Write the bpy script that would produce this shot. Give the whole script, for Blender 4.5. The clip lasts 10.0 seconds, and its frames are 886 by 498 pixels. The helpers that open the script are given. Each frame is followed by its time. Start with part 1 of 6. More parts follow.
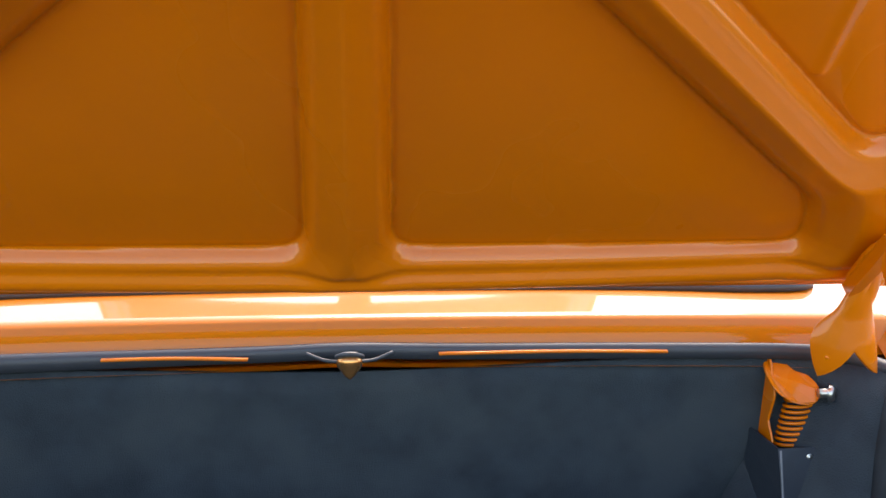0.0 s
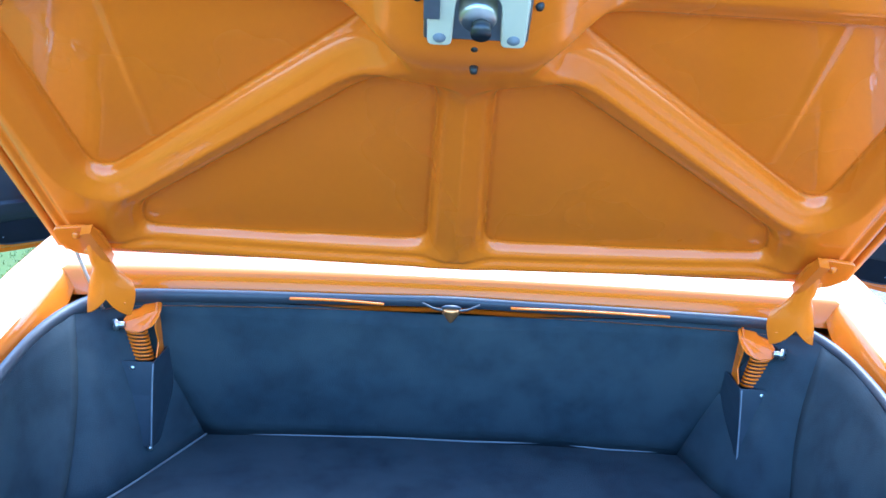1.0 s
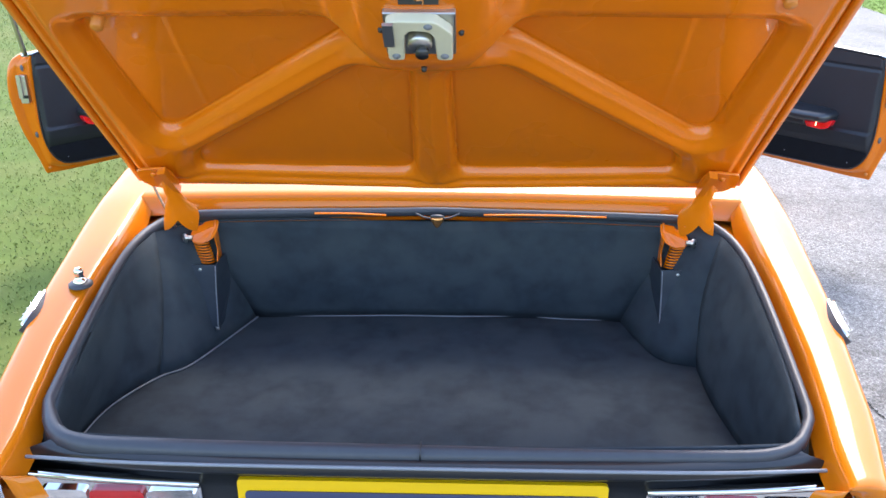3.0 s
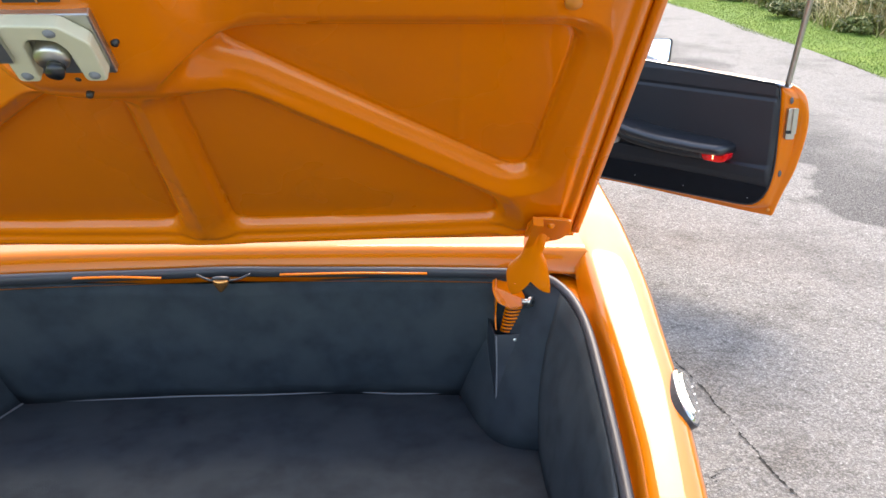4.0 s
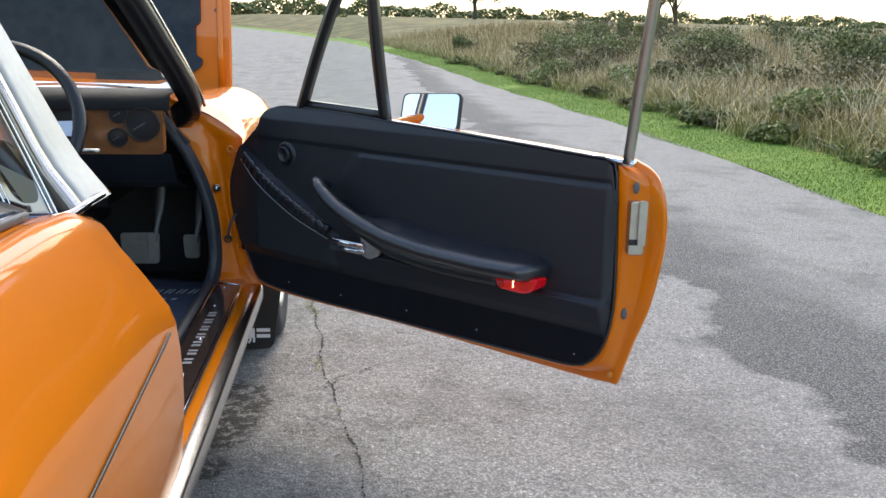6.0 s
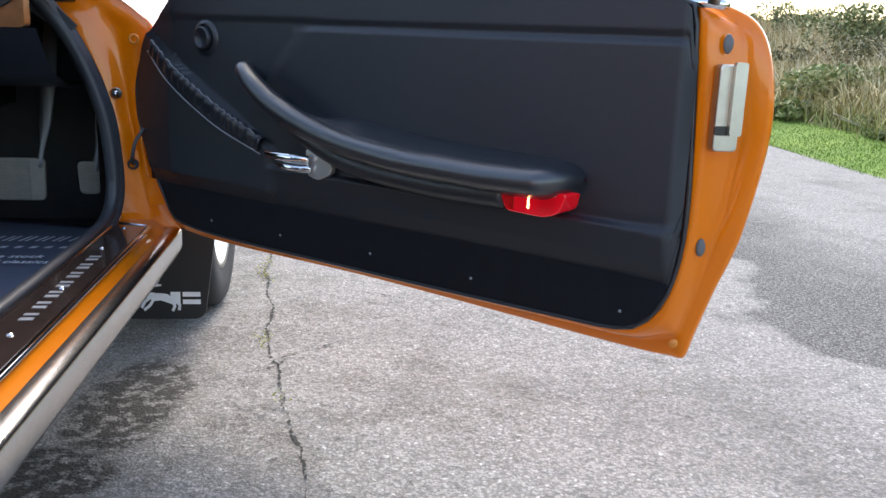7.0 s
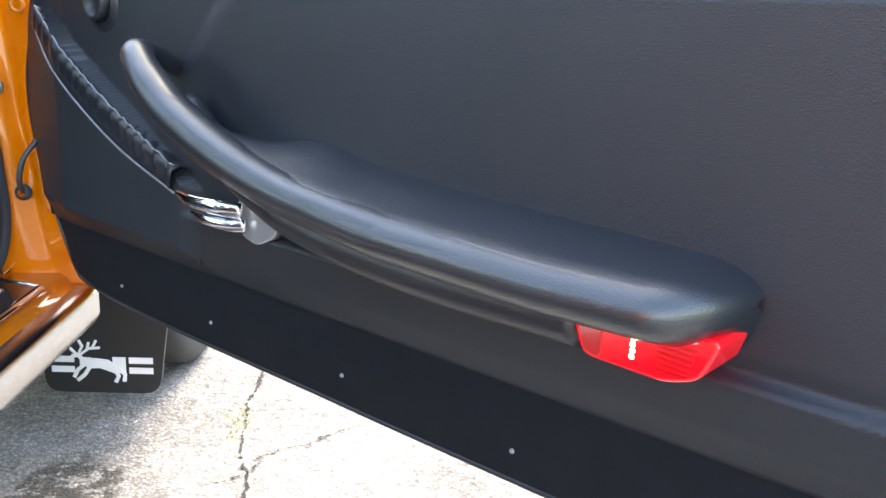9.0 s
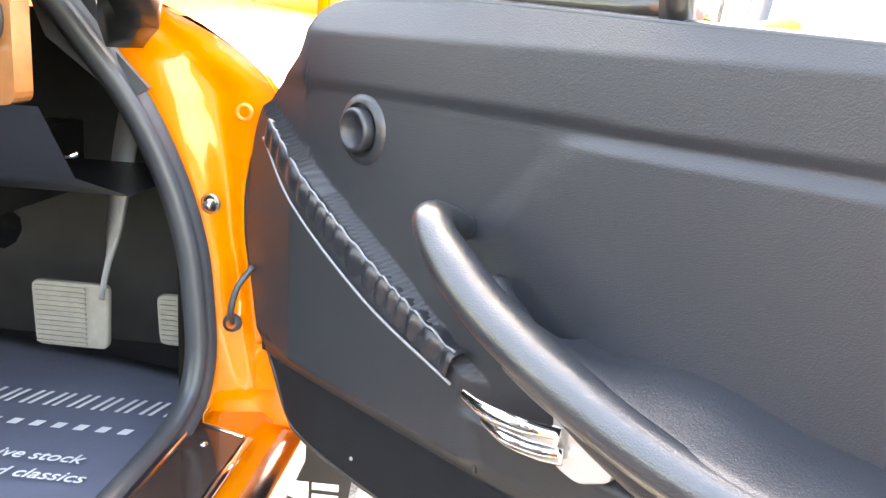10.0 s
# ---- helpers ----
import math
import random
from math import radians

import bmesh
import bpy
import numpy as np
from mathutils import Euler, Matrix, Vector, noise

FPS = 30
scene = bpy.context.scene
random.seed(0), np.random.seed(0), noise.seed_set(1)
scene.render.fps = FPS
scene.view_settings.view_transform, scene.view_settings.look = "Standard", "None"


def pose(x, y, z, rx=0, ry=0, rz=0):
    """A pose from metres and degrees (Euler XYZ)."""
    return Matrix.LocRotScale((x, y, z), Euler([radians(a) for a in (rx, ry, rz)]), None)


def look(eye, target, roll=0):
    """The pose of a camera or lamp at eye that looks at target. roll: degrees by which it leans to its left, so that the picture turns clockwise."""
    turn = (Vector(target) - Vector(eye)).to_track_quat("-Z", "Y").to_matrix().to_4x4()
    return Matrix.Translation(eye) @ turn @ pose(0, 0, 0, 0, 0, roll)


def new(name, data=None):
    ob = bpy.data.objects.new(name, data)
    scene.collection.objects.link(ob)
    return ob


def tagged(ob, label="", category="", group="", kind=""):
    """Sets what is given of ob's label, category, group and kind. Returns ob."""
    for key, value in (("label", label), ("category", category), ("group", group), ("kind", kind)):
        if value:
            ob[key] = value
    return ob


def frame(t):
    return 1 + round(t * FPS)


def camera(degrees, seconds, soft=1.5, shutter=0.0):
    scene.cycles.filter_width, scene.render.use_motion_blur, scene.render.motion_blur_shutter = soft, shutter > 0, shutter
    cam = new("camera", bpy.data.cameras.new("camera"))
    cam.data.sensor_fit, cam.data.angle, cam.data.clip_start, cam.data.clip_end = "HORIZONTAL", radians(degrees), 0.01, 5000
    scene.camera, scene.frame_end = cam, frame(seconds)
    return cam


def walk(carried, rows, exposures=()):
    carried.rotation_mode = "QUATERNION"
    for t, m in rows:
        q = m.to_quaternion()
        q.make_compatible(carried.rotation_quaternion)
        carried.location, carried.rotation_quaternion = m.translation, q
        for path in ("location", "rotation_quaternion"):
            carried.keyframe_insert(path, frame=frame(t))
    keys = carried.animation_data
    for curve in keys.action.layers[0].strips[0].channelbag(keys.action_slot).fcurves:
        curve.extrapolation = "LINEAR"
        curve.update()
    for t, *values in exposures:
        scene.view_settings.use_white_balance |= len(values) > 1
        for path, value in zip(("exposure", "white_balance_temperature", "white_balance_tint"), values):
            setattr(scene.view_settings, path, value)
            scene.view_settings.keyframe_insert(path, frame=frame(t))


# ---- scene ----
cam = camera(53.6, 10.0)
PATH = [
    (0, (0.010, -0.286, 1.066), (0.203, 1.686, 0.794), 0.3),
    (0.2, (0.008, -0.365, 1.128), (0.095, 1.605, 0.815), 0.6),
    (0.5, (-0.042, -0.446, 1.226), (0.028, 1.505, 0.794), 2.0),
    (1, (-0.025, -0.705, 1.309), (-0.015, 1.217, 0.756), 2.7),
    (1.5, (0.004, -0.947, 1.386), (-0.001, 0.918, 0.663), 1.4),
    (2, (0.009, -1.094, 1.482), (0.016, 0.743, 0.693), 1.3),
    (2.2, (0.001, -1.128, 1.523), (0.006, 0.702, 0.717), 1.1),
    (3.3, (0.122, -1.056, 1.501), (0.053, 0.774, 0.695), -0.3),
    (3.5, (0.168, -1.005, 1.478), (0.117, 0.838, 0.703), -0.5),
    (4, (0.353, -0.788, 1.425), (0.405, 1.076, 0.703), -0.4),
    (4.5, (0.602, -0.522, 1.358), (0.790, 1.343, 0.660), 0.2),
    (5, (0.883, -0.236, 1.292), (1.110, 1.646, 0.653), 0.8),
    (5.5, (1.052, 0.140, 1.197), (1.248, 2.063, 0.682), 0.6),
    (5.7, (1.081, 0.311, 1.160), (1.272, 2.245, 0.686), 0.8),
    (6.8, (1.167, 1.017, 0.832), (1.382, 2.949, 0.358), 2.1),
    (7, (1.187, 1.137, 0.793), (1.407, 3.066, 0.312), 2.0),
    (7.5, (1.226, 1.400, 0.738), (1.452, 3.326, 0.248), 1.6),
    (8, (1.301, 1.614, 0.705), (1.505, 3.539, 0.204), 1.5),
    (8.5, (1.332, 1.711, 0.693), (1.497, 3.637, 0.179), 1.8),
    (9, (1.296, 1.797, 0.771), (1.364, 3.726, 0.248), 2.3),
    (9.5, (1.184, 1.887, 0.823), (1.140, 3.823, 0.323), 3.3),
    (10, (1.077, 2.046, 0.865), (0.911, 3.978, 0.378), 3.6),
]
EXPOSURES = [(0.0, 2.25, 7600, 14), (0.5, 2.6, 5400, 0), (1.0, 3.0, 4550, 2), (1.5, 2.75, 4950, 4),
             (2.0, 2.5, 5750, 8), (3.5, 2.45, 7200, 14), (4.0, 2.25, 7800, 14), (4.5, 1.9, 7500, 9), (5.5, 1.5, 7200, 8),
             (7.0, 2.05, 7100, 11), (8.0, 2.35, 7300, 11), (8.5, 2.4, 7500, 12), (9.0, 3.4, 7700, 9), (9.5, 4.3, 8900, 10), (10.0, 4.75, 10200, 14)]
walk(cam, [(t, look(eye, target, roll)) for t, eye, target, roll in PATH], EXPOSURES)

# ---- light ----
world = bpy.data.worlds.new("sky")
scene.world = world
world.use_nodes = True
wn = world.node_tree.nodes
bg = wn["Background"]
sky = wn.new("ShaderNodeTexSky")
sky.sky_type, sky.sun_disc = "NISHITA", False
SUN_EL, SUN_AZ = 50.0, 15.0
sky.sun_elevation, sky.sun_rotation = radians(SUN_EL), radians(SUN_AZ)
sky.dust_density, sky.air_density, sky.ozone_density = 1.6, 1.1, 1.0
world.node_tree.links.new(sky.outputs[0], bg.inputs[0])
bg.inputs[1].default_value = 0.15
sun = new("sun", bpy.data.lights.new("sun", "SUN"))
sun.data.energy, sun.data.angle, sun.data.color = 0.75, radians(30), (1.0, 0.95, 0.88)
az, el = radians(SUN_AZ), radians(SUN_EL)
sun.matrix_world = look((0, 0, 12), (-math.sin(az) * math.cos(el), -math.cos(az) * math.cos(el), 12 - math.sin(el)))


# ---- materials ----
def mat(name, color, rough=0.5, metal=0.0, coat=0.0, vary=0.12, scale=12.0, bump=0.0, bump_scale=300.0, spec=0.5, mix=None, mix_scale=3.0, per_object=0.0):
    """A principled material with colour variation at two scales, uneven gloss and fine relief."""
    m = bpy.data.materials.new(name)
    m.use_nodes = True
    nt = m.node_tree
    b = nt.nodes["Principled BSDF"]
    co = nt.nodes.new("ShaderNodeTexCoord")
    n1 = nt.nodes.new("ShaderNodeTexNoise")
    n1.inputs["Scale"].default_value, n1.inputs["Detail"].default_value = scale, 6
    n2 = nt.nodes.new("ShaderNodeTexNoise")
    n2.inputs["Scale"].default_value, n2.inputs["Detail"].default_value = mix_scale, 3
    for n in (n1, n2):
        nt.links.new(co.outputs["Object"], n.inputs["Vector"])
    ramp = nt.nodes.new("ShaderNodeMix")
    ramp.data_type = "RGBA"
    lo = [c * (1 - vary) for c in color]
    hi = [min(1, c * (1 + vary)) for c in color]
    ramp.inputs[6].default_value, ramp.inputs[7].default_value = (*lo, 1), (*hi, 1)
    nt.links.new(n1.outputs["Fac"], ramp.inputs[0])
    out = ramp.outputs[2]
    if mix:
        r2 = nt.nodes.new("ShaderNodeMix")
        r2.data_type = "RGBA"
        cr = nt.nodes.new("ShaderNodeValToRGB")
        cr.color_ramp.elements[0].position, cr.color_ramp.elements[1].position = 0.45, 0.65
        nt.links.new(n2.outputs["Fac"], cr.inputs[0])
        nt.links.new(cr.outputs[0], r2.inputs[0])
        nt.links.new(out, r2.inputs[6])
        r2.inputs[7].default_value = (*mix, 1)
        out = r2.outputs[2]
    nt.links.new(out, b.inputs["Base Color"])
    rr = nt.nodes.new("ShaderNodeMapRange")
    rr.inputs["To Min"].default_value, rr.inputs["To Max"].default_value = max(0.02, rough * 0.85), min(1, rough * 1.15)
    nt.links.new(n2.outputs["Fac"], rr.inputs["Value"])
    nt.links.new(rr.outputs[0], b.inputs["Roughness"])
    b.inputs["Metallic"].default_value = metal
    b.inputs["Specular IOR Level"].default_value = spec
    b.inputs["Coat Weight"].default_value, b.inputs["Coat Roughness"].default_value = coat, 0.04
    if bump:
        n3 = nt.nodes.new("ShaderNodeTexNoise")
        n3.inputs["Scale"].default_value, n3.inputs["Detail"].default_value = bump_scale, 4
        nt.links.new(co.outputs["Object"], n3.inputs["Vector"])
        bp = nt.nodes.new("ShaderNodeBump")
        bp.inputs["Strength"].default_value, bp.inputs["Distance"].default_value = bump, 0.002
        nt.links.new(n3.outputs["Fac"], bp.inputs["Height"])
        nt.links.new(bp.outputs[0], b.inputs["Normal"])
    return m


ORANGE = mat("orange_paint", (0.60, 0.158, 0.003), 0.42, 0.0, 0.8, 0.03, 5.0, 0.02, 60, 0.08)
ORANGE_IN = mat("orange_paint_inner", (0.74, 0.174, 0.0025), 0.28, 0.0, 0.65, 0.05, 8.0, 0.02, 120, 0.18)
ORANGE_DULL = mat("orange_paint_dull", (0.60, 0.19, 0.02), 0.45, 0.0, 0.1, 0.15, 40.0, 0.15, 200)
BLACK_PAINT = mat("black_paint", (0.012, 0.013, 0.015), 0.35, 0.0, 0.3, 0.2, 30.0, 0.1, 200)
RUBBER = mat("rubber", (0.04, 0.045, 0.055), 0.45, 0.0, 0.0, 0.15, 60.0, 0.1, 400)
CARPET = mat("boot_carpet", (0.035, 0.047, 0.058), 0.95, 0.0, 0.0, 0.5, 22.0, 0.8, 700, 0.2, (0.050, 0.064, 0.074), 9.0)
VINYL = mat("black_vinyl", (0.013, 0.0155, 0.021), 0.32, 0.0, 0.0, 0.1, 20.0, 0.25, 700, 0.6)
ARM_VINYL = mat("armrest_vinyl", (0.015, 0.018, 0.024), 0.30, 0.0, 0.25, 0.12, 20.0, 0.25, 700, 0.8)
VINYL_DULL = mat("black_vinyl_panel", (0.0125, 0.0160, 0.0225), 0.48, 0.0, 0.0, 0.15, 8.0, 0.3, 900)
LEATHER = mat("seat_leather", (0.012, 0.012, 0.014), 0.36, 0.0, 0.0, 0.1, 20.0, 0.2, 500)
CHROME = mat("chrome", (0.75, 0.76, 0.78), 0.08, 1.0, 0.0, 0.03, 10.0)
STEEL = mat("plated_steel", (0.55, 0.54, 0.5), 0.35, 1.0, 0.0, 0.15, 60.0, 0.1, 300)
PLASTIC_CREAM = mat("cream_nylon", (0.62, 0.58, 0.42), 0.4, 0.0, 0.0, 0.08, 40.0)
YELLOW = mat("plate_yellow", (0.85, 0.50, 0.0), 0.35, 0.0, 0.2, 0.03, 10.0)
NAVY = mat("plate_navy", (0.05, 0.06, 0.12), 0.35, 0.0, 0.2, 0.05, 10.0)
WHITE = mat("white_print", (0.75, 0.76, 0.8), 0.5, 0.0, 0.0, 0.03, 10.0)
WOOD = mat("dash_veneer", (0.2, 0.075, 0.025), 0.25, 0.0, 0.6, 0.4, 40.0)
TYRE = mat("tyre", (0.02, 0.02, 0.021), 0.8, 0.0, 0.0, 0.2, 50.0, 0.3, 300)
COPPER = mat("copper_cone", (0.7, 0.33, 0.12), 0.25, 0.9, 0.0, 0.08, 30.0)
GREY = mat("grey_plastic", (0.2, 0.21, 0.23), 0.4, 0.0, 0.0, 0.1, 30.0)


HOOD = mat("hood_vinyl", (0.02, 0.021, 0.024), 0.4, 0.0, 0.0, 0.12, 12.0, 0.3, 800)
DOOR_CARPET = mat("door_carpet", (0.007, 0.008, 0.011), 0.9, 0.0, 0.0, 0.3, 30.0, 0.5, 900, 0.2)
DASH_VINYL = mat("dash_vinyl", (0.012, 0.012, 0.013), 0.65, 0.0, 0.0, 0.15, 20.0, 0.3, 700, 0.25)
BUFFER = mat("buffer_rubber", (0.10, 0.105, 0.115), 0.5, 0.0, 0.0, 0.1, 30.0)
GLOSS_BLACK = mat("gloss_black", (0.012, 0.012, 0.013), 0.1, 0.0, 0.6, 0.1, 20.0)
KNURL = mat("knurled_silver", (0.36, 0.36, 0.35), 0.45, 0.9, 0.0, 0.15, 60.0, 0.4, 500)
SILVER_BRIGHT = mat("satin_alloy", (0.62, 0.62, 0.63), 0.3, 0.8, 0.0, 0.08, 40.0)
STAINLESS = mat("brushed_stainless", (0.52, 0.51, 0.50), 0.2, 1.0, 0.0, 0.2, 90.0, 0.1, 400)
PEDAL = mat("pedal_rubber", (0.2, 0.19, 0.17), 0.7, 0.0, 0.0, 0.25, 60.0, 0.3, 500)
BLACK_STEEL = mat("black_steel", (0.03, 0.03, 0.03), 0.35, 0.3, 0.0, 0.15, 60.0)
NAVY_MAT = mat("navy_paper", (0.115, 0.13, 0.18), 0.6, 0.0, 0.0, 0.15, 20.0, 0.3, 120)
WHITE_DIM = mat("white_ink", (0.75, 0.76, 0.78), 0.6, 0.0, 0.0, 0.05, 30.0)
HINGE_STEEL = mat("blue_black_steel", (0.035, 0.045, 0.06), 0.4, 0.2, 0.0, 0.25, 40.0, 0.1, 300)
POLISHED = mat("polished_stainless", (0.27, 0.25, 0.262), 0.08, 1.0, 0.0, 0.12, 14.0, 0.02, 90)
CABIN_CARPET = mat("cabin_carpet", (0.034, 0.035, 0.037), 0.95, 0.0, 0.0, 0.3, 20.0, 0.6, 900, 0.2)
SILL_PLATE = mat("sill_plate", (0.05, 0.034, 0.03), 0.16, 0.4, 0.5, 0.3, 25.0)
FLAP = mat("flap_rubber", (0.016, 0.016, 0.017), 0.5, 0.0, 0.0, 0.2, 40.0, 0.2, 300)


def glass(name, color, rough=0.0, alpha_mix=0.0):
    m = bpy.data.materials.new(name)
    m.use_nodes = True
    b = m.node_tree.nodes["Principled BSDF"]
    b.inputs["Base Color"].default_value = (*color, 1)
    b.inputs["Roughness"].default_value = rough
    b.inputs["Transmission Weight"].default_value = 1.0
    b.inputs["IOR"].default_value = 1.45
    return m


GLASS = glass("glass", (0.93, 0.97, 0.96))
LENS_CLEAR = glass("clear_lens", (0.9, 0.9, 0.9), 0.08)
LENS_RED = mat("red_lens", (0.5, 0.004, 0.006), 0.12, 0.0, 1.0, 0.1, 40.0)
LENS_AMBER = mat("amber_lens", (0.5, 0.14, 0.02), 0.15, 0.0, 1.0, 0.1, 40.0)
LIT_RED = mat("lit_red_lens", (0.30, 0.004, 0.010), 0.12, 0.0, 1.0, 0.1, 40.0)
LIT_RED.node_tree.nodes["Principled BSDF"].inputs["Emission Color"].default_value = (1, 0.0, 0.012, 1)
LIT_RED.node_tree.nodes["Principled BSDF"].inputs["Emission Strength"].default_value = 0.085
BULB = mat("lit_bulb", (0.9, 0.3, 0.2), 0.3)
BULB.node_tree.nodes["Principled BSDF"].inputs["Emission Color"].default_value = (1, 0.55, 0.25, 1)
BULB.node_tree.nodes["Principled BSDF"].inputs["Emission Strength"].default_value = 1.8


# ---- builders ----
def thing(name, label, category, kind="", group="", m=None):
    e = new(name)
    if m is not None:
        e.matrix_world = m
    return tagged(e, label, category, group, kind)


def part(name, bm, material, parent=None, label="", smooth=True, m=None):
    """Links a bmesh (or verts, faces) as one mesh object under its parent."""
    me = bpy.data.meshes.new(name)
    if isinstance(bm, tuple):
        me.from_pydata([tuple(map(float, v)) for v in bm[0]], [], bm[1])
    else:
        bm.to_mesh(me)
        bm.free()
    for p in me.polygons:
        p.use_smooth = smooth
    me.materials.append(material)
    ob = new(name, me)
    if parent is not None:
        ob.parent = parent
    if m is not None:
        ob.matrix_basis = m
    if label:
        ob["label"] = label
    return ob


def bevelled(ob, width, segments=2, angle=35):
    mod = ob.modifiers.new("bevel", "BEVEL")
    mod.width, mod.segments, mod.limit_method, mod.angle_limit = width, segments, "ANGLE", radians(angle)
    return ob


def solid(ob, thickness, offset=-1.0):
    mod = ob.modifiers.new("solid", "SOLIDIFY")
    mod.thickness, mod.offset = thickness, offset
    return ob


def smoothed(ob, levels=1):
    mod = ob.modifiers.new("sub", "SUBSURF")
    mod.levels = mod.render_levels = levels
    return ob


def box(x0, x1, y0, y1, z0, z1):
    bm = bmesh.new()
    bmesh.ops.create_cube(bm, size=1)
    bmesh.ops.scale(bm, vec=(x1 - x0, y1 - y0, z1 - z0), verts=bm.verts)
    bmesh.ops.translate(bm, vec=((x0 + x1) / 2, (y0 + y1) / 2, (z0 + z1) / 2), verts=bm.verts)
    return bm


def cyl(r0, r1, length, segs=24, m=None):
    """A cylinder or cone along z from 0 to length."""
    bm = bmesh.new()
    bmesh.ops.create_cone(bm, cap_ends=True, segments=segs, radius1=r0, radius2=max(r1, 1e-5), depth=length)
    bmesh.ops.translate(bm, vec=(0, 0, length / 2), verts=bm.verts)
    if m is not None:
        bmesh.ops.transform(bm, matrix=m, verts=bm.verts)
    return bm


def turned(profile, segs=28, m=None):
    """A body of revolution about z from (radius, height) pairs."""
    v, f = [], []
    k = len(profile)
    for i in range(segs):
        a = 2 * math.pi * i / segs
        v += [(r * math.cos(a), r * math.sin(a), h) for r, h in profile]
    for i in range(segs):
        j = (i + 1) % segs
        f += [(i * k + q, j * k + q, j * k + q + 1, i * k + q + 1) for q in range(k - 1)]
    if m is not None:
        v = [m @ Vector(p) for p in v]
    return v, f


def grid(rows):
    """A sheet through rows of points."""
    k = len(rows[0])
    v = [p for r in rows for p in r]
    f = [(i * k + j, i * k + j + 1, (i + 1) * k + j + 1, (i + 1) * k + j) for i in range(len(rows) - 1) for j in range(k - 1)]
    return v, f


def spline(pts, n, closed=False):
    """n points spread evenly along a Catmull-Rom curve through pts."""
    p = np.array(pts, float)
    q = np.vstack([p[-1], p, p[0], p[1]]) if closed else np.vstack([2 * p[0] - p[1], p, 2 * p[-1] - p[-2]])
    out = []
    for i in range(len(q) - 3):
        a, b, c, d = q[i:i + 4]
        for t in np.linspace(0, 1, 24, endpoint=False):
            out.append(0.5 * (2 * b + (c - a) * t + (2 * a - 5 * b + 4 * c - d) * t * t + (3 * b - a - 3 * c + d) * t ** 3))
    out.append(p[0] if closed else p[-1])
    out = np.array(out)
    s = np.concatenate([[0], np.cumsum(np.linalg.norm(np.diff(out, axis=0), axis=1))])
    want = np.linspace(0, s[-1], n + 1)[:-1] if closed else np.linspace(0, s[-1], n)
    return np.array([[np.interp(w, s, out[:, k]) for k in range(p.shape[1])] for w in want])


def tube(pts, section, n=60, closed=False, up=(0, 0, 1), scale=None):
    """Sweeps a closed section of (side, up) pairs along a curve through pts. scale: a factor for each step along it."""
    c = spline(pts, n, closed)
    k = len(section)
    v, f = [], []
    for i in range(n):
        d = c[(i + 1) % n] - c[i - 1] if closed else c[min(i + 1, n - 1)] - c[max(i - 1, 0)]
        d = Vector(d).normalized()
        side = d.cross(Vector(up)).normalized()
        top = side.cross(d)
        s = 1.0 if scale is None else float(np.interp(i / (n - 1), np.linspace(0, 1, len(scale)), scale))
        v += [Vector(c[i]) + side * (a * s) + top * (b * s) for a, b in section]
    for i in range(n if closed else n - 1):
        j = (i + 1) % n
        f += [(i * k + q, i * k + (q + 1) % k, j * k + (q + 1) % k, j * k + q) for q in range(k)]
    if not closed:
        f += [tuple(range(k))[::-1], tuple((n - 1) * k + q for q in range(k))]
    return v, f


def ring(r, n=12, sx=1.0):
    return [(r * sx * math.cos(2 * math.pi * i / n), r * math.sin(2 * math.pi * i / n)) for i in range(n)]


def slab(outline, t0, t1, m=None):
    """A flat outline (2D) given thickness from t0 to t1 along its normal."""
    k = len(outline)
    v = [(a, b, t0) for a, b in outline] + [(a, b, t1) for a, b in outline]
    f = [tuple(range(k))[::-1], tuple(range(k, 2 * k))] + [(i, (i + 1) % k, k + (i + 1) % k, k + i) for i in range(k)]
    if m is not None:
        v = [m @ Vector(p) for p in v]
    return v, f


def rounded(pts, r, n=5):
    """A polygon with its corners rounded."""
    out = []
    k = len(pts)
    for i in range(k):
        p, a, b = (Vector(pts[j % k]) for j in (i, i - 1, i + 1))
        ra = min(r, (a - p).length * 0.45)
        rb = min(r, (b - p).length * 0.45)
        s, e = p + (a - p).normalized() * ra, p + (b - p).normalized() * rb
        for t in np.linspace(0, 1, n):
            q = s * (1 - t) ** 2 + p * 2 * t * (1 - t) + e * t * t
            out.append((q.x, q.y))
    return out


def mirrored(data):
    """The same mesh data on the other side of the car."""
    v, f = data
    return [(-p[0], p[1], p[2]) for p in v], [tuple(reversed(q)) for q in f]


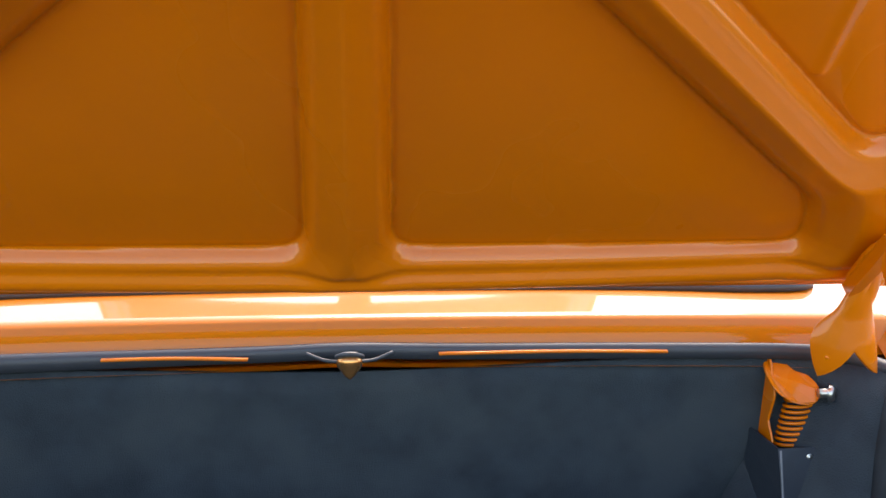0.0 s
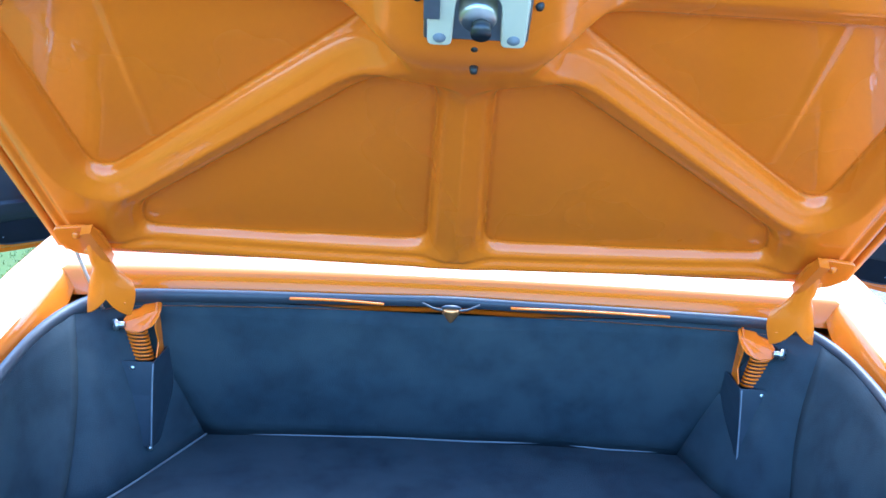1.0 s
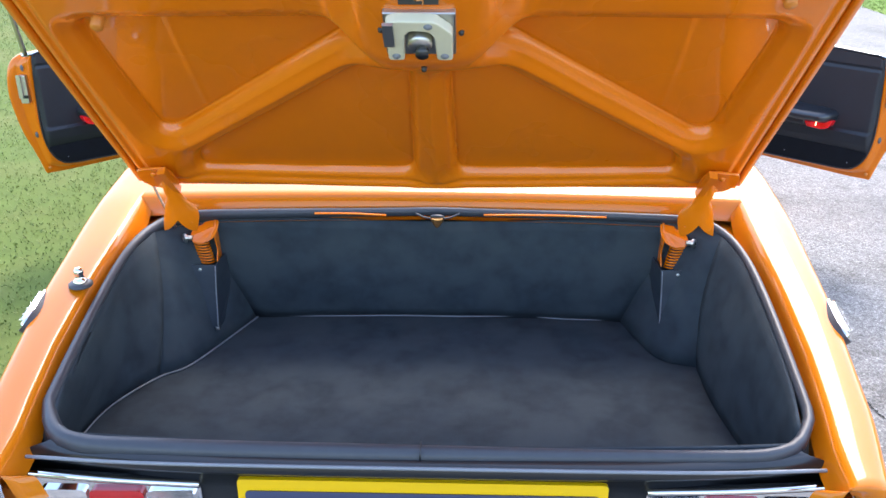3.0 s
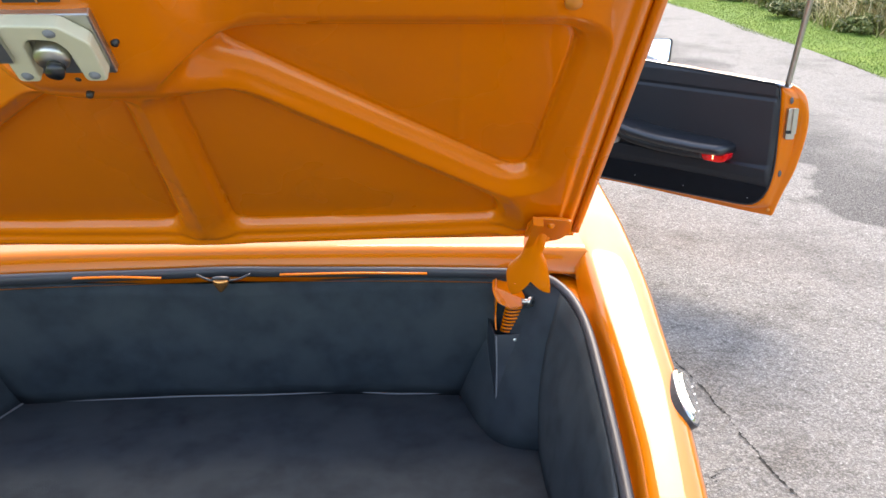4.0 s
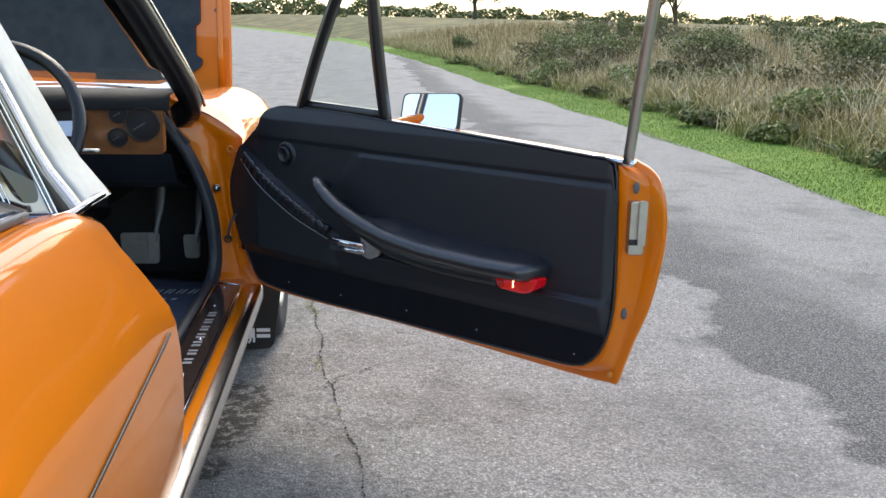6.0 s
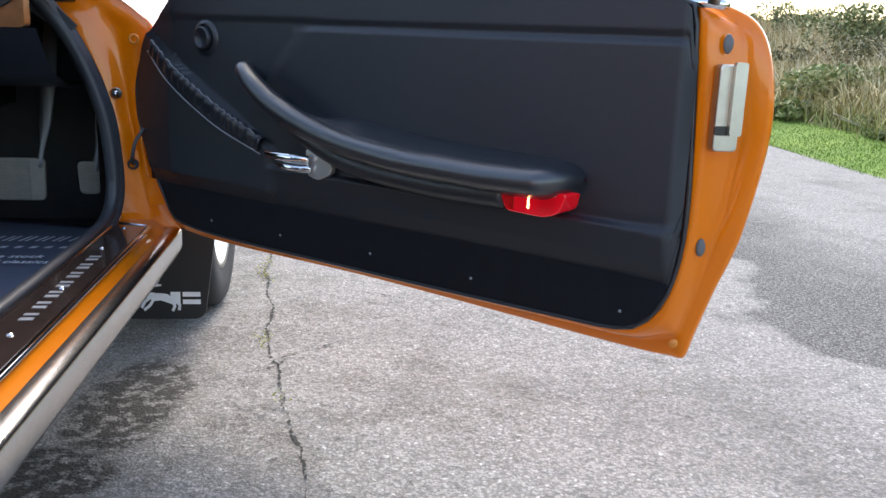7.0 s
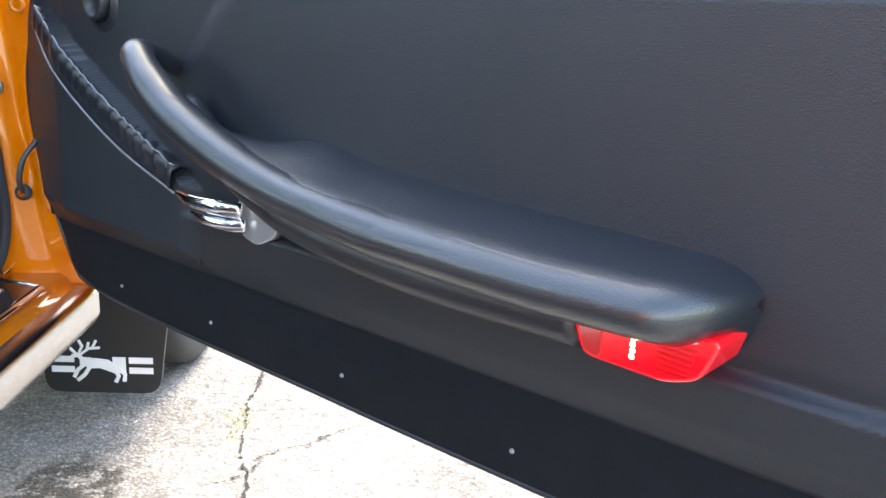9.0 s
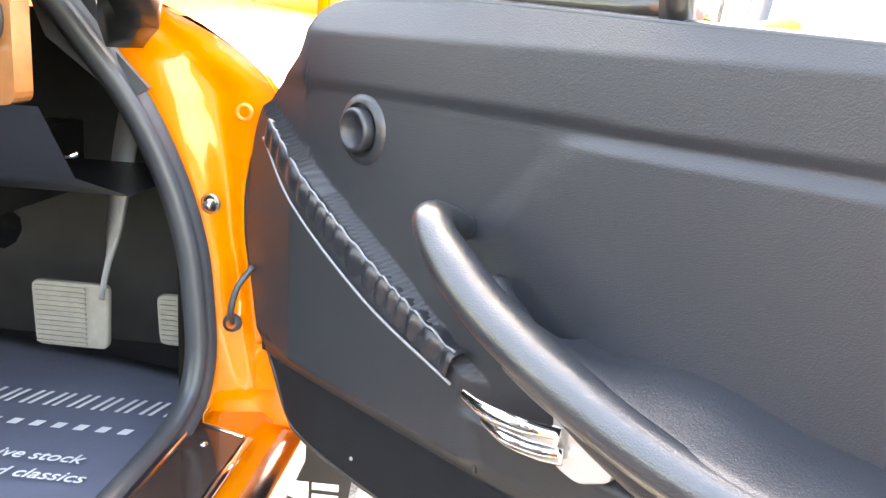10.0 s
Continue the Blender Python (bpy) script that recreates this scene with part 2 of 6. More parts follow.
# ---- ground ----
def ground_material():
    m = mat("tarmac", (0.17, 0.165, 0.16), 0.88, 0.0, 0.0, 0.25, 1.2, 0.0, 300, 0.3)
    nt = m.node_tree
    b = nt.nodes["Principled BSDF"]
    co = nt.nodes.new("ShaderNodeTexCoord")
    vor = nt.nodes.new("ShaderNodeTexVoronoi")
    vor.inputs["Scale"].default_value = 135
    fine = nt.nodes.new("ShaderNodeTexNoise")
    fine.inputs["Scale"].default_value, fine.inputs["Detail"].default_value = 160, 5
    big = nt.nodes.new("ShaderNodeTexNoise")
    big.inputs["Scale"].default_value, big.inputs["Detail"].default_value = 1.6, 8
    sep = nt.nodes.new("ShaderNodeSeparateXYZ")
    for n in (fine, big, sep):
        nt.links.new(co.outputs["Object"], n.inputs[0])
    # broken, irregular chippings: cells bent by a fine noise
    bend = nt.nodes.new("ShaderNodeTexNoise")
    bend.inputs["Scale"].default_value, bend.inputs["Detail"].default_value, bend.inputs["Roughness"].default_value = 75, 4, 0.7
    nt.links.new(co.outputs["Object"], bend.inputs[0])
    warp = nt.nodes.new("ShaderNodeVectorMath")
    warp.operation = "MULTIPLY_ADD"
    warp.inputs[1].default_value = (0.02, 0.02, 0.02)
    nt.links.new(bend.outputs["Color"], warp.inputs[0])
    nt.links.new(co.outputs["Object"], warp.inputs[2])
    nt.links.new(warp.outputs[0], vor.inputs[0])
    pits = nt.nodes.new("ShaderNodeTexNoise")
    pits.inputs["Scale"].default_value, pits.inputs["Detail"].default_value, pits.inputs["Roughness"].default_value = 40, 6, 0.8
    nt.links.new(co.outputs["Object"], pits.inputs[0])

    def node(op, a, c=None):
        q = nt.nodes.new("ShaderNodeMath")
        q.operation = op
        for i, s in enumerate((a, c)):
            if s is None:
                continue
            if isinstance(s, (int, float)):
                q.inputs[i].default_value = s
            else:
                nt.links.new(s, q.inputs[i])
        return q.outputs[0]

    def mix(fac, a, c):
        q = nt.nodes.new("ShaderNodeMix")
        q.data_type = "RGBA"
        nt.links.new(fac, q.inputs[0])
        for i, s in ((6, a), (7, c)):
            if isinstance(s, tuple):
                q.inputs[i].default_value = (*s, 1)
            else:
                nt.links.new(s, q.inputs[i])
        return q.outputs[2]

    def step(v, lo, hi):
        q = nt.nodes.new("ShaderNodeMapRange")
        q.inputs["From Min"].default_value, q.inputs["From Max"].default_value = lo, hi
        nt.links.new(v, q.inputs["Value"])
        return q.outputs[0]

    cell = nt.nodes.new("ShaderNodeSeparateColor")
    nt.links.new(vor.outputs["Color"], cell.inputs[0])
    chip = mix(step(cell.outputs[0], 0.0, 1.0), (0.20, 0.194, 0.184), (0.375, 0.365, 0.345))
    chip = mix(step(cell.outputs[1], 0.96, 0.98), chip, (0.52, 0.51, 0.48))
    # small shadows between the chippings, put into the colour of gaps and pits
    gap = step(vor.outputs["Distance"], 0.38, 0.62)
    stone = mix(node("MULTIPLY", gap, 0.6), chip, (0.08, 0.077, 0.073))
    stone = mix(node("MULTIPLY", step(pits.outputs["Fac"], 0.56, 0.64), 0.7), stone, (0.045, 0.043, 0.04))
    stone = mix(node("MULTIPLY", step(pits.outputs["Fac"], 0.45, 0.36), 0.35), stone, (0.40, 0.39, 0.365))
    grit = step(fine.outputs["Fac"], 0.35, 0.7)
    stone = mix(node("MULTIPLY", grit, 0.3), stone, (0.29, 0.282, 0.266))
    patchy = nt.nodes.new("ShaderNodeTexNoise")
    patchy.inputs["Scale"].default_value, patchy.inputs["Detail"].default_value, patchy.inputs["Roughness"].default_value = 5.5, 7, 0.7
    nt.links.new(co.outputs["Object"], patchy.inputs[0])
    stone = mix(node("MULTIPLY", step(patchy.outputs["Fac"], 0.53, 0.72), 0.4), stone, (0.06, 0.058, 0.054))
    stone = mix(node("MULTIPLY", step(patchy.outputs["Fac"], 0.47, 0.3), 0.4), stone, (0.25, 0.24, 0.22))
    stain = node("MULTIPLY", step(big.outputs["Fac"], 0.54, 0.70), 0.4)
    worn = mix(stain, stone, (0.075, 0.073, 0.068))
    # surface broken away beside the sill, down to dark loose stones
    torn = nt.nodes.new("ShaderNodeTexNoise")
    torn.inputs["Scale"].default_value, torn.inputs["Detail"].default_value, torn.inputs["Roughness"].default_value = 24, 6, 0.75
    nt.links.new(co.outputs["Object"], torn.inputs[0])
    def blob(cx, cy, rx, ry):
        dx, dy = node("DIVIDE", node("SUBTRACT", sep.outputs["X"], cx), rx), node("DIVIDE", node("SUBTRACT", sep.outputs["Y"], cy), ry)
        d = node("ADD", node("MULTIPLY", dx, dx), node("MULTIPLY", dy, dy))
        return step(node("ADD", d, node("MULTIPLY", node("SUBTRACT", patchy.outputs["Fac"], 0.5), 3.0)), 1.25, 0.8)

    beside = node("MAXIMUM", blob(0.735, 2.95, 0.11, 0.25), blob(0.64, 2.62, 0.14, 0.10))
    loose = node("MULTIPLY", beside, step(torn.outputs["Fac"], 0.42, 0.50))
    worn = mix(node("MULTIPLY", loose, 0.9), worn, (0.022, 0.021, 0.019))
    near_car = node("MULTIPLY", step(sep.outputs["X"], 1.1, 0.75), step(patchy.outputs["Fac"], 0.46, 0.56))
    worn = mix(node("MULTIPLY", near_car, 0.15), worn, (0.05, 0.048, 0.044))
    # brown dirt and broken chippings beside the crack
    dirt = nt.nodes.new("ShaderNodeTexNoise")
    dirt.inputs["Scale"].default_value, dirt.inputs["Detail"].default_value, dirt.inputs["Roughness"].default_value = 2.6, 9, 0.72
    nt.links.new(co.outputs["Object"], dirt.inputs[0])
    soil = node("MULTIPLY", step(dirt.outputs["Fac"], 0.50, 0.62), step(sep.outputs["X"], 2.2, 1.6))
    rough_gap = mix(gap, (0.125, 0.108, 0.088), (0.035, 0.03, 0.025))
    worn = mix(node("MULTIPLY", soil, 0.4), worn, rough_gap)
    # the older, darker lane beyond a ragged edge
    wob = node("MULTIPLY", node("SUBTRACT", big.outputs["Fac"], 0.5), 1.1)
    edge = node("ADD", node("SUBTRACT", sep.outputs["X"], 2.5), wob)
    far_edge = node("ADD", node("SUBTRACT", 3.15, sep.outputs["X"]), wob)
    dark = node("MULTIPLY", step(edge, -0.02, 0.03), step(far_edge, -0.25, 0.25))
    old = mix(gap, mix(step(cell.outputs[0], 0.0, 1.0), (0.11, 0.108, 0.104), (0.23, 0.225, 0.216)), (0.06, 0.059, 0.057))
    base = mix(dark, worn, old)
    nt.links.new(base, b.inputs["Base Color"])
    bp = nt.nodes.new("ShaderNodeBump")
    bp.invert = True
    bp.inputs["Strength"].default_value, bp.inputs["Distance"].default_value = 0.6, 0.006
    nt.links.new(node("ADD", node("MULTIPLY", vor.outputs["Distance"], 1.2), node("MULTIPLY", pits.outputs["Fac"], 1.0)), bp.inputs["Height"])
    nt.links.new(bp.outputs[0], b.inputs["Normal"])
    return m


TARMAC = ground_material()
SOIL = mat("field_soil", (0.09, 0.085, 0.035), 0.95, 0.0, 0.0, 0.4, 3.0, 0.6, 60, 0.2, (0.2, 0.17, 0.07), 0.7)
VERGE_GREEN = mat("verge_ground", (0.12, 0.205, 0.032), 0.95, 0.0, 0.0, 0.35, 5.0, 0.6, 50, 0.2, (0.19, 0.27, 0.05), 1.6)
LAWN = mat("lawn_ground", (0.085, 0.125, 0.024), 0.95, 0.0, 0.0, 0.25, 9.0, 0.5, 60, 0.2, (0.12, 0.14, 0.04), 1.5)


VERGE = 1.0


def land(y):
    """The land climbs gently in the distance."""
    return 0.022 * min(max(0.0, y - 20.0), 120.0)



def verge_x(y):
    """The far kerbless edge of the road."""
    return 4.55 - 0.0024 * max(0, y - 6) ** 2 + 0.06 * math.sin(y * 1.7)


ground = part("ground", grid([[(x, y, land(y) - 0.015) for x in (-900, -60, -15, 0, 15, 60, 900)] for y in (-900, -60, -15, 0, 15, 20, 30, 50, 80, 140, 900)]), SOIL)
tagged(ground, "wide open field of rough dry grass", "ground", "", "structure")
ys = [-30, -12, -4, 0, 3, 6, 9, 12, 15, 20, 24, 30, 38, 50, 70, 110, 200]
road = part("road", grid([[(-1.2 if y < 9 else -1.2 - (y - 9) * 0.35, y, land(y)), (1.5 if y < 9 else 1.5 - (y - 9) * .1, y, land(y)), (verge_x(min(y, 60)), y, land(y))] for y in ys]), TARMAC)
tagged(road, "worn grey tarmac lane with darker patches and cracks", "road", "", "structure")
lawn = part("lawn", grid([[(-60, y, land(y) - 0.004), (-8, y, land(y) - 0.004), (-1.2 if y < 9 else -1.2 - (y - 9) * 0.35, y, land(y) - 0.004)] for y in ys[:-2]]), LAWN)
tagged(lawn, "short mown green grass beside the lane", "lawn", "", "structure")
verge = part("verge", grid([[(verge_x(y), y, land(y) - 0.004), (verge_x(y) + 0.5, y, land(y) + 0.03), (verge_x(y) + VERGE, y, land(y) + 0.06)] for y in np.linspace(-30, 110, 90)]), VERGE_GREEN)
tagged(verge, "bright green mown grass verge along the lane", "grass verge", "", "structure")
bank_ground = part("bank", grid([[(verge_x(y) + VERGE, y, land(y) + 0.06), (verge_x(y) + 6, y, land(y) + 0.80), (verge_x(y) + 11, y, land(y) + 1.15), (verge_x(y) + 60, y, land(y) + 1.2)] for y in np.linspace(-30, 110, 60)]), SOIL)
tagged(bank_ground, "rough overgrown bank of dry grass and brambles", "bank", "", "structure")

# ---- car ----
car = thing("car", "orange classic convertible with boot, bonnet and both doors open", "car")


def deck_z(y):
    return float(np.interp(y, [-0.08, 0.056, 0.35, 0.69, 0.85, 1.2, 1.6, 1.75, 1.9], [0.705, 0.728, 0.783, 0.838, 0.853, 0.86, 0.85, 0.838, 0.80]))


def shoulder_x(y):
    return float(np.interp(y, [-0.1, 0.06, 0.34, 0.6, 1.3, 1.7, 1.9], [0.655, 0.69, 0.72, 0.735, 0.752, 0.735, 0.715]))


def waist_x(y):
    return float(np.interp(y, [-0.1, 0.06, 0.34, 0.6, 0.78, 0.92, 1.08, 1.3, 1.9, 3.0, 3.6, 4.2], [0.70, 0.740, 0.785, 0.811, 0.829, 0.838, 0.835, 0.828, 0.81, 0.80, 0.815, 0.76]))


def inner_x(y):
    return float(np.interp(y, [-0.1, 0.0, 0.06, 0.2, 0.4, 0.62, 0.69, 0.80, 0.92, 1.08, 1.43, 1.9], [0.588, 0.592, 0.602, 0.617, 0.624, 0.626, 0.628, 0.642, 0.66, 0.676, 0.692, 0.685]))


def wing(sg):
    """A rear wing: gutter by the boot, flat top, rounded shoulder, side and wheel-arch lip."""
    rows = []
    for y in np.linspace(-0.1, 1.9, 61):
        zt, xs, xm, xi = deck_z(y), shoulder_x(y), waist_x(y), inner_x(y)
        g = 0.04 * float(np.clip((0.72 - y) / 0.04, 0, 1))
        arch = max(0.0, 0.345 ** 2 - (y - 1.0) ** 2) ** 0.5
        zb = max(0.27, 0.27 + arch) if arch > 0 else 0.27
        low = [(xm, zt - 0.175), (xm + 0.004, max(0.50, zb + 0.05)), (xm, max(0.42, zb + 0.03)), (xm - 0.012 + (0.02 if arch else 0), zb + 0.012), (xm - 0.05, zb)]
        sec = [(xi + float(np.interp(y, [0.70, 0.80], [0.008, -0.016])), zt - g - 0.006), (xi + 0.011, zt - g), (xi + 0.014, zt - 0.85 * g), (xi + 0.023, zt - 0.12 * g), (xi + 0.029, zt + 0.002), ((xi + xs) / 2 + 0.012, zt + 0.004), (xs - 0.004, zt + 0.002), (xs + 0.009, zt - 0.004), (xs + 0.016, zt - 0.018), (xs + 0.028, zt - 0.05), (xs + 0.4 * (xm - xs) + 0.014, zt - 0.09), (xs + 0.8 * (xm - xs), zt - 0.145)] + low
        lean = max(0.0, (y - 1.55) / 0.35)
        rows.append([(sg * x, y - 0.03 * lean + lean * 0.10 * min(1, max(0, (zt - z) / 0.2)), z) for x, z in sec])
    # the tail closes in towards the rear panel
    tail = [(sg * (abs(x) - 0.03), -0.09, min(z, 0.70) if z > 0.69 else z) for x, _, z in rows[0]]
    return grid([[(x * 0.985, y + 0.03, z - 0.02) for x, y, z in tail]] + rows)


for sg, nm in ((1, "rear_wing"), (-1, "rear_wing")):
    w = part(nm, wing(sg), ORANGE, car, "glossy orange rear wing")
    smoothed(w, 1)

# deck between the boot opening and the hood cover
rows = []
for y in np.linspace(0.70, 0.93, 9):
    rows.append([(x, y + 0.012 * (1 - (x / 0.66) ** 2), deck_z(y) + 0.006 * (1 - (x / 0.66) ** 2)) for x in np.linspace(-0.665, 0.665, 25)])
lip = [[(x, 0.692 + 0.02 * (1 - (x / 0.66) ** 2), deck_z(0.7) - 0.042 + 0.008 * (1 - (x / 0.66) ** 2)) for x in np.linspace(-0.655, 0.655, 25)]]
part("rear_deck", grid(lip + rows), ORANGE, car, "orange deck panel behind the boot opening")

# boot opening: rubber seal round it
SEAL = [(-0.60, 0.06), (-0.611, 0.12), (-0.624, 0.36), (-0.628, 0.52), (-0.606, 0.62), (-0.55, 0.668), (-0.40, 0.683), (-0.12, 0.695), (0.0, 0.692), (0.12, 0.695), (0.40, 0.683), (0.55, 0.668), (0.602, 0.62), (0.622, 0.52), (0.620, 0.36), (0.610, 0.12), (0.60, 0.06), (0.545, 0.0), (0.40, -0.014), (0.0, -0.018), (-0.40, -0.014), (-0.545, 0.0)]


def seal_z(x, y):
    dip = 0.004 * math.exp(-((x / 0.06) ** 2)) if y > 0.6 else 0
    return deck_z(y) - 0.016 - 0.009 * float(np.clip((y - 0.4) / 0.2, 0, 1)) + dip


pts = [(x, y, seal_z(x, y)) for x, y in SEAL]
part("boot_seal", tube(pts, [(0.013, -0.02), (0.014, 0.004), (0.006, 0.014), (-0.006, 0.014), (-0.014, 0.004), (-0.013, -0.02)], 150, True, scale=[0.75, 0.68, 0.62, 0.62, 0.6, 0.55, 0.5, 0.5, 0.5, 0.5, 0.5, 0.55, 0.6, 0.62, 0.62, 0.68, 0.75, 0.9, 1, 1, 1, 0.9]), RUBBER, car, "grey-black rubber weather seal")

# pressed gutter outside the seal
gut = spline(SEAL, 120, True)
nrm = np.roll(gut, -1, axis=0) - np.roll(gut, 1, axis=0)
nrm = np.stack([-nrm[:, 1], nrm[:, 0]], -1) / np.linalg.norm(nrm, axis=1)[:, None]
nrm *= np.sign((nrm * (gut - np.array([0, 0.33]))).sum(axis=1))[:, None]
span = next(i for i in range(60, 120) if gut[i][1] < 0.05)
rows = [[(*(p + q * w), seal_z(*p) - dz) for p, q in zip(gut[:span], nrm[:span])] for w, dz in ((-0.004, 0.020), (0.02, 0.022), (0.05, 0.022), (0.085, 0.024))]
part("boot_gutter", grid(rows), ORANGE_IN, car, "orange gutter round the boot opening")

# boot lining
FLOOR_Z = 0.525
loop = [(-0.70, 0.10), (-0.69, 0.28), (-0.63, 0.47), (-0.54, 0.60), (-0.46, 0.77), (0.0, 0.78), (0.46, 0.77), (0.51, 0.62), (0.54, 0.58), (0.61, 0.55), (0.62, 0.28), (0.66, 0.10), (0.69, -0.02), (0.0, -0.03), (-0.70, -0.02)]


def lining(name, top, bottom, label, rows=10, bulge=0.0, n=28):
    a, b = spline(top, n), spline(bottom, n)
    out = []
    for t in np.linspace(0, 1, rows):
        out.append([tuple(p * (1 - t) + q * t + np.array([-math.copysign(bulge * math.sin(math.pi * t), p[0]), 0, 0])) for p, q in zip(a, b)])
    return solid(part(name, grid(out), CARPET, car, label), 0.006)


f = FLOOR_Z
floor_pts = [(x, y) for x, y in spline(loop, 120, True)]
part("boot_floor_carpet", slab(floor_pts, f - 0.012, f), CARPET, car, "black felted boot carpet", False)
lining("front_lining", [(-0.57, 0.668, 0.80), (-0.40, 0.69, 0.802), (0, 0.70, 0.79), (0.40, 0.69, 0.802), (0.57, 0.668, 0.80)], [(-0.432, 0.737, f), (-0.2, 0.75, f), (0, 0.752, f), (0.2, 0.75, f), (0.43, 0.737, f)], "black carpeted bulkhead lining")
for sg in (-1, 1):
    if sg < 0:
        inner = [(-0.432, 0.735, f), (-0.50, 0.57, f), (-0.54, 0.49, f), (-0.58, 0.46, f)]
        side = [(-0.58, 0.46, f), (-0.635, 0.36, f), (-0.66, 0.26, f), (-0.665, 0.06, f)]
    else:
        inner = [(0.43, 0.735, f), (0.465, 0.61, f), (0.50, 0.555, f), (0.563, 0.535, f)]
        side = [(0.563, 0.535, f), (0.562, 0.40, f), (0.58, 0.25, f), (0.62, 0.06, f)]
    lining("wheel_arch_lining", [(sg * 0.54, 0.675, 0.80), (sg * 0.565, 0.665, 0.80), (sg * 0.59, 0.64, 0.798), (sg * 0.602, 0.61, 0.795)], inner, "dark carpeted wheel-arch lining", bulge=0.008)
    lining("side_lining", [(sg * 0.602, 0.61, 0.795), (sg * 0.618, 0.50, 0.784), (sg * 0.612, 0.30, 0.755), (sg * 0.602, 0.15, 0.73), (sg * 0.585, 0.04, 0.712)], side, "black felted side lining panel", bulge=0.014)
lining("rear_lining", [(-0.59, 0.04, 0.712), (-0.54, 0.012, 0.708), (0, -0.004, 0.705), (0.54, 0.012, 0.708), (0.59, 0.04, 0.712)], [(-0.665, 0.06, f), (-0.6, 0.045, f), (0, 0.03, f), (0.58, 0.045, f), (0.62, 0.06, f)], "black rear valance lining")

# rear panel, plate and lamps
rows = []
for y, z, w in ((-0.006, 0.700, 0.50), (-0.030, 0.699, 0.565), (-0.044, 0.696, 0.585), (-0.047, 0.690, 0.605), (-0.047, 0.680, 0.62), (-0.036, 0.668, 0.655), (-0.012, 0.658, 0.66), (-0.004, 0.60, 0.665), (-0.006, 0.50, 0.665), (0.01, 0.40, 0.66)):
    rows.append([(x * w, y + (0.045 * abs(x) ** 4 if w > 0.55 else -0.01), z) for x in np.linspace(-1, 1, 21)])
part("rear_panel", grid(rows), BLACK_PAINT, car, "satin black rear panel")
part("panel_lip", tube([(-0.6, -0.03, 0.692), (-0.4, -0.045, 0.695), (0, -0.048, 0.696), (0.4, -0.045, 0.695), (0.6, -0.03, 0.692)], ring(0.003, 6), 40), GREY, car)
for sg in (1, -1):
    bevelled(part("wing_finisher", slab([(sg * 0.625, 0.60), (sg * 0.665, 0.60), (sg * 0.668, 0.672), (sg * 0.63, 0.676)], 0.058, 0.075, pose(0, 0, 0, 90)), CHROME, car, "chrome wing tail finisher", False), 0.004)
plate = part("number_plate", slab(rounded([(-0.285, 0.535), (0.285, 0.535), (0.285, 0.648), (-0.285, 0.648)], 0.008), 0.012, 0.02, pose(0, 0, 0, 90)), YELLOW, car, "yellow-edged dealer plate with a dark navy panel", False)
part("plate_panel", slab(rounded([(-0.273, 0.54), (0.273, 0.54), (0.273, 0.628), (-0.273, 0.628)], 0.008), 0.0205, 0.023, pose(0, 0, 0, 90)), NAVY, plate, "navy panel", False)


def bars(name, parent, material, items, m, t0=0.0, t1=0.0012, label="", lean=0.0):
    """Unreadable print as plain bars: (x, y, width, height) each."""
    for x, y, w, h in items:
        part(name, slab([(x, y), (x + w, y), (x + w + lean * h, y + h), (x + lean * h, y + h)], t0, t1, m), material, parent, label, False)


def lettering(width, gap, h, x0, y0, n, slant=0.0):
    return [(x0 + i * (width + gap), y0, width, h) for i in range(n)]


bars("plate_print", plate, WHITE, [(-0.17 + i * 0.05, 0.578, 0.022, 0.03) for i in range(8) if i != 3] + [(-0.12, 0.556, 0.24, 0.008)], pose(0, 0, 0, 90), 0.0232, 0.0238, "white print")

# ---- boot lid ----
LV, LN = Vector((0, -0.683, 0.731)), Vector((0, -0.731, -0.683))
LID_M = Matrix.Translation((0, 0.615, 0.89)) @ Matrix(((1, 0, 0, 0), (0, LV.y, LN.y, 0), (0, LV.z, LN.z, 0), (0, 0, 0, 1)))


def poly_distance(px, py, poly):
    """Signed distance to a polygon, negative inside."""
    d = np.full(px.shape, 1e9)
    inside = np.zeros(px.shape, bool)
    k = len(poly)
    for i in range(k):
        ax, ay = poly[i]
        bx, by = poly[(i + 1) % k]
        ex, ey = bx - ax, by - ay
        t = np.clip(((px - ax) * ex + (py - ay) * ey) / (ex * ex + ey * ey), 0, 1)
        d = np.minimum(d, np.hypot(px - ax - t * ex, py - ay - t * ey))
        cross = ((ay > py) != (by > py)) & (px < (bx - ax) * (py - ay) / (by - ay + 1e-12) + ax)
        inside ^= cross
    return np.where(inside, -d, d)


LOW = rounded([(0.044, 0.046), (0.488, 0.039), (0.47, 0.11), (0.115, 0.415), (0.075, 0.43), (0.034, 0.405)], 0.03, 7)
UP = rounded([(0.485, 0.192), (0.520, 0.196), (0.546, 0.49), (0.530, 0.523), (0.30, 0.534), (0.10, 0.54), (0.118, 0.51)], 0.03, 7)
LENGTH = 0.78
nx, nv = 511, 311
xs = np.linspace(-0.62, 0.62, nx)
vs = np.linspace(0.0, LENGTH, nv)
PX, PV = np.meshgrid(xs, vs)
dist = np.full(PX.shape, 1e9)
for p in (LOW, UP):
    for sg in (1, -1):
        dist = np.minimum(dist, poly_distance(PX * sg, PV, p))
t = np.clip(dist / 0.047, 0, 1)
rise = np.clip((PV - 0.40) / 0.20, 0, 1)
boss = 0.094 * np.exp(-((PX / 0.12) ** 4)) * rise * rise * (3 - 2 * rise)
ridge = 1 - (np.sqrt((1 - t) ** 2 + 0.03) - 0.173) / 0.842
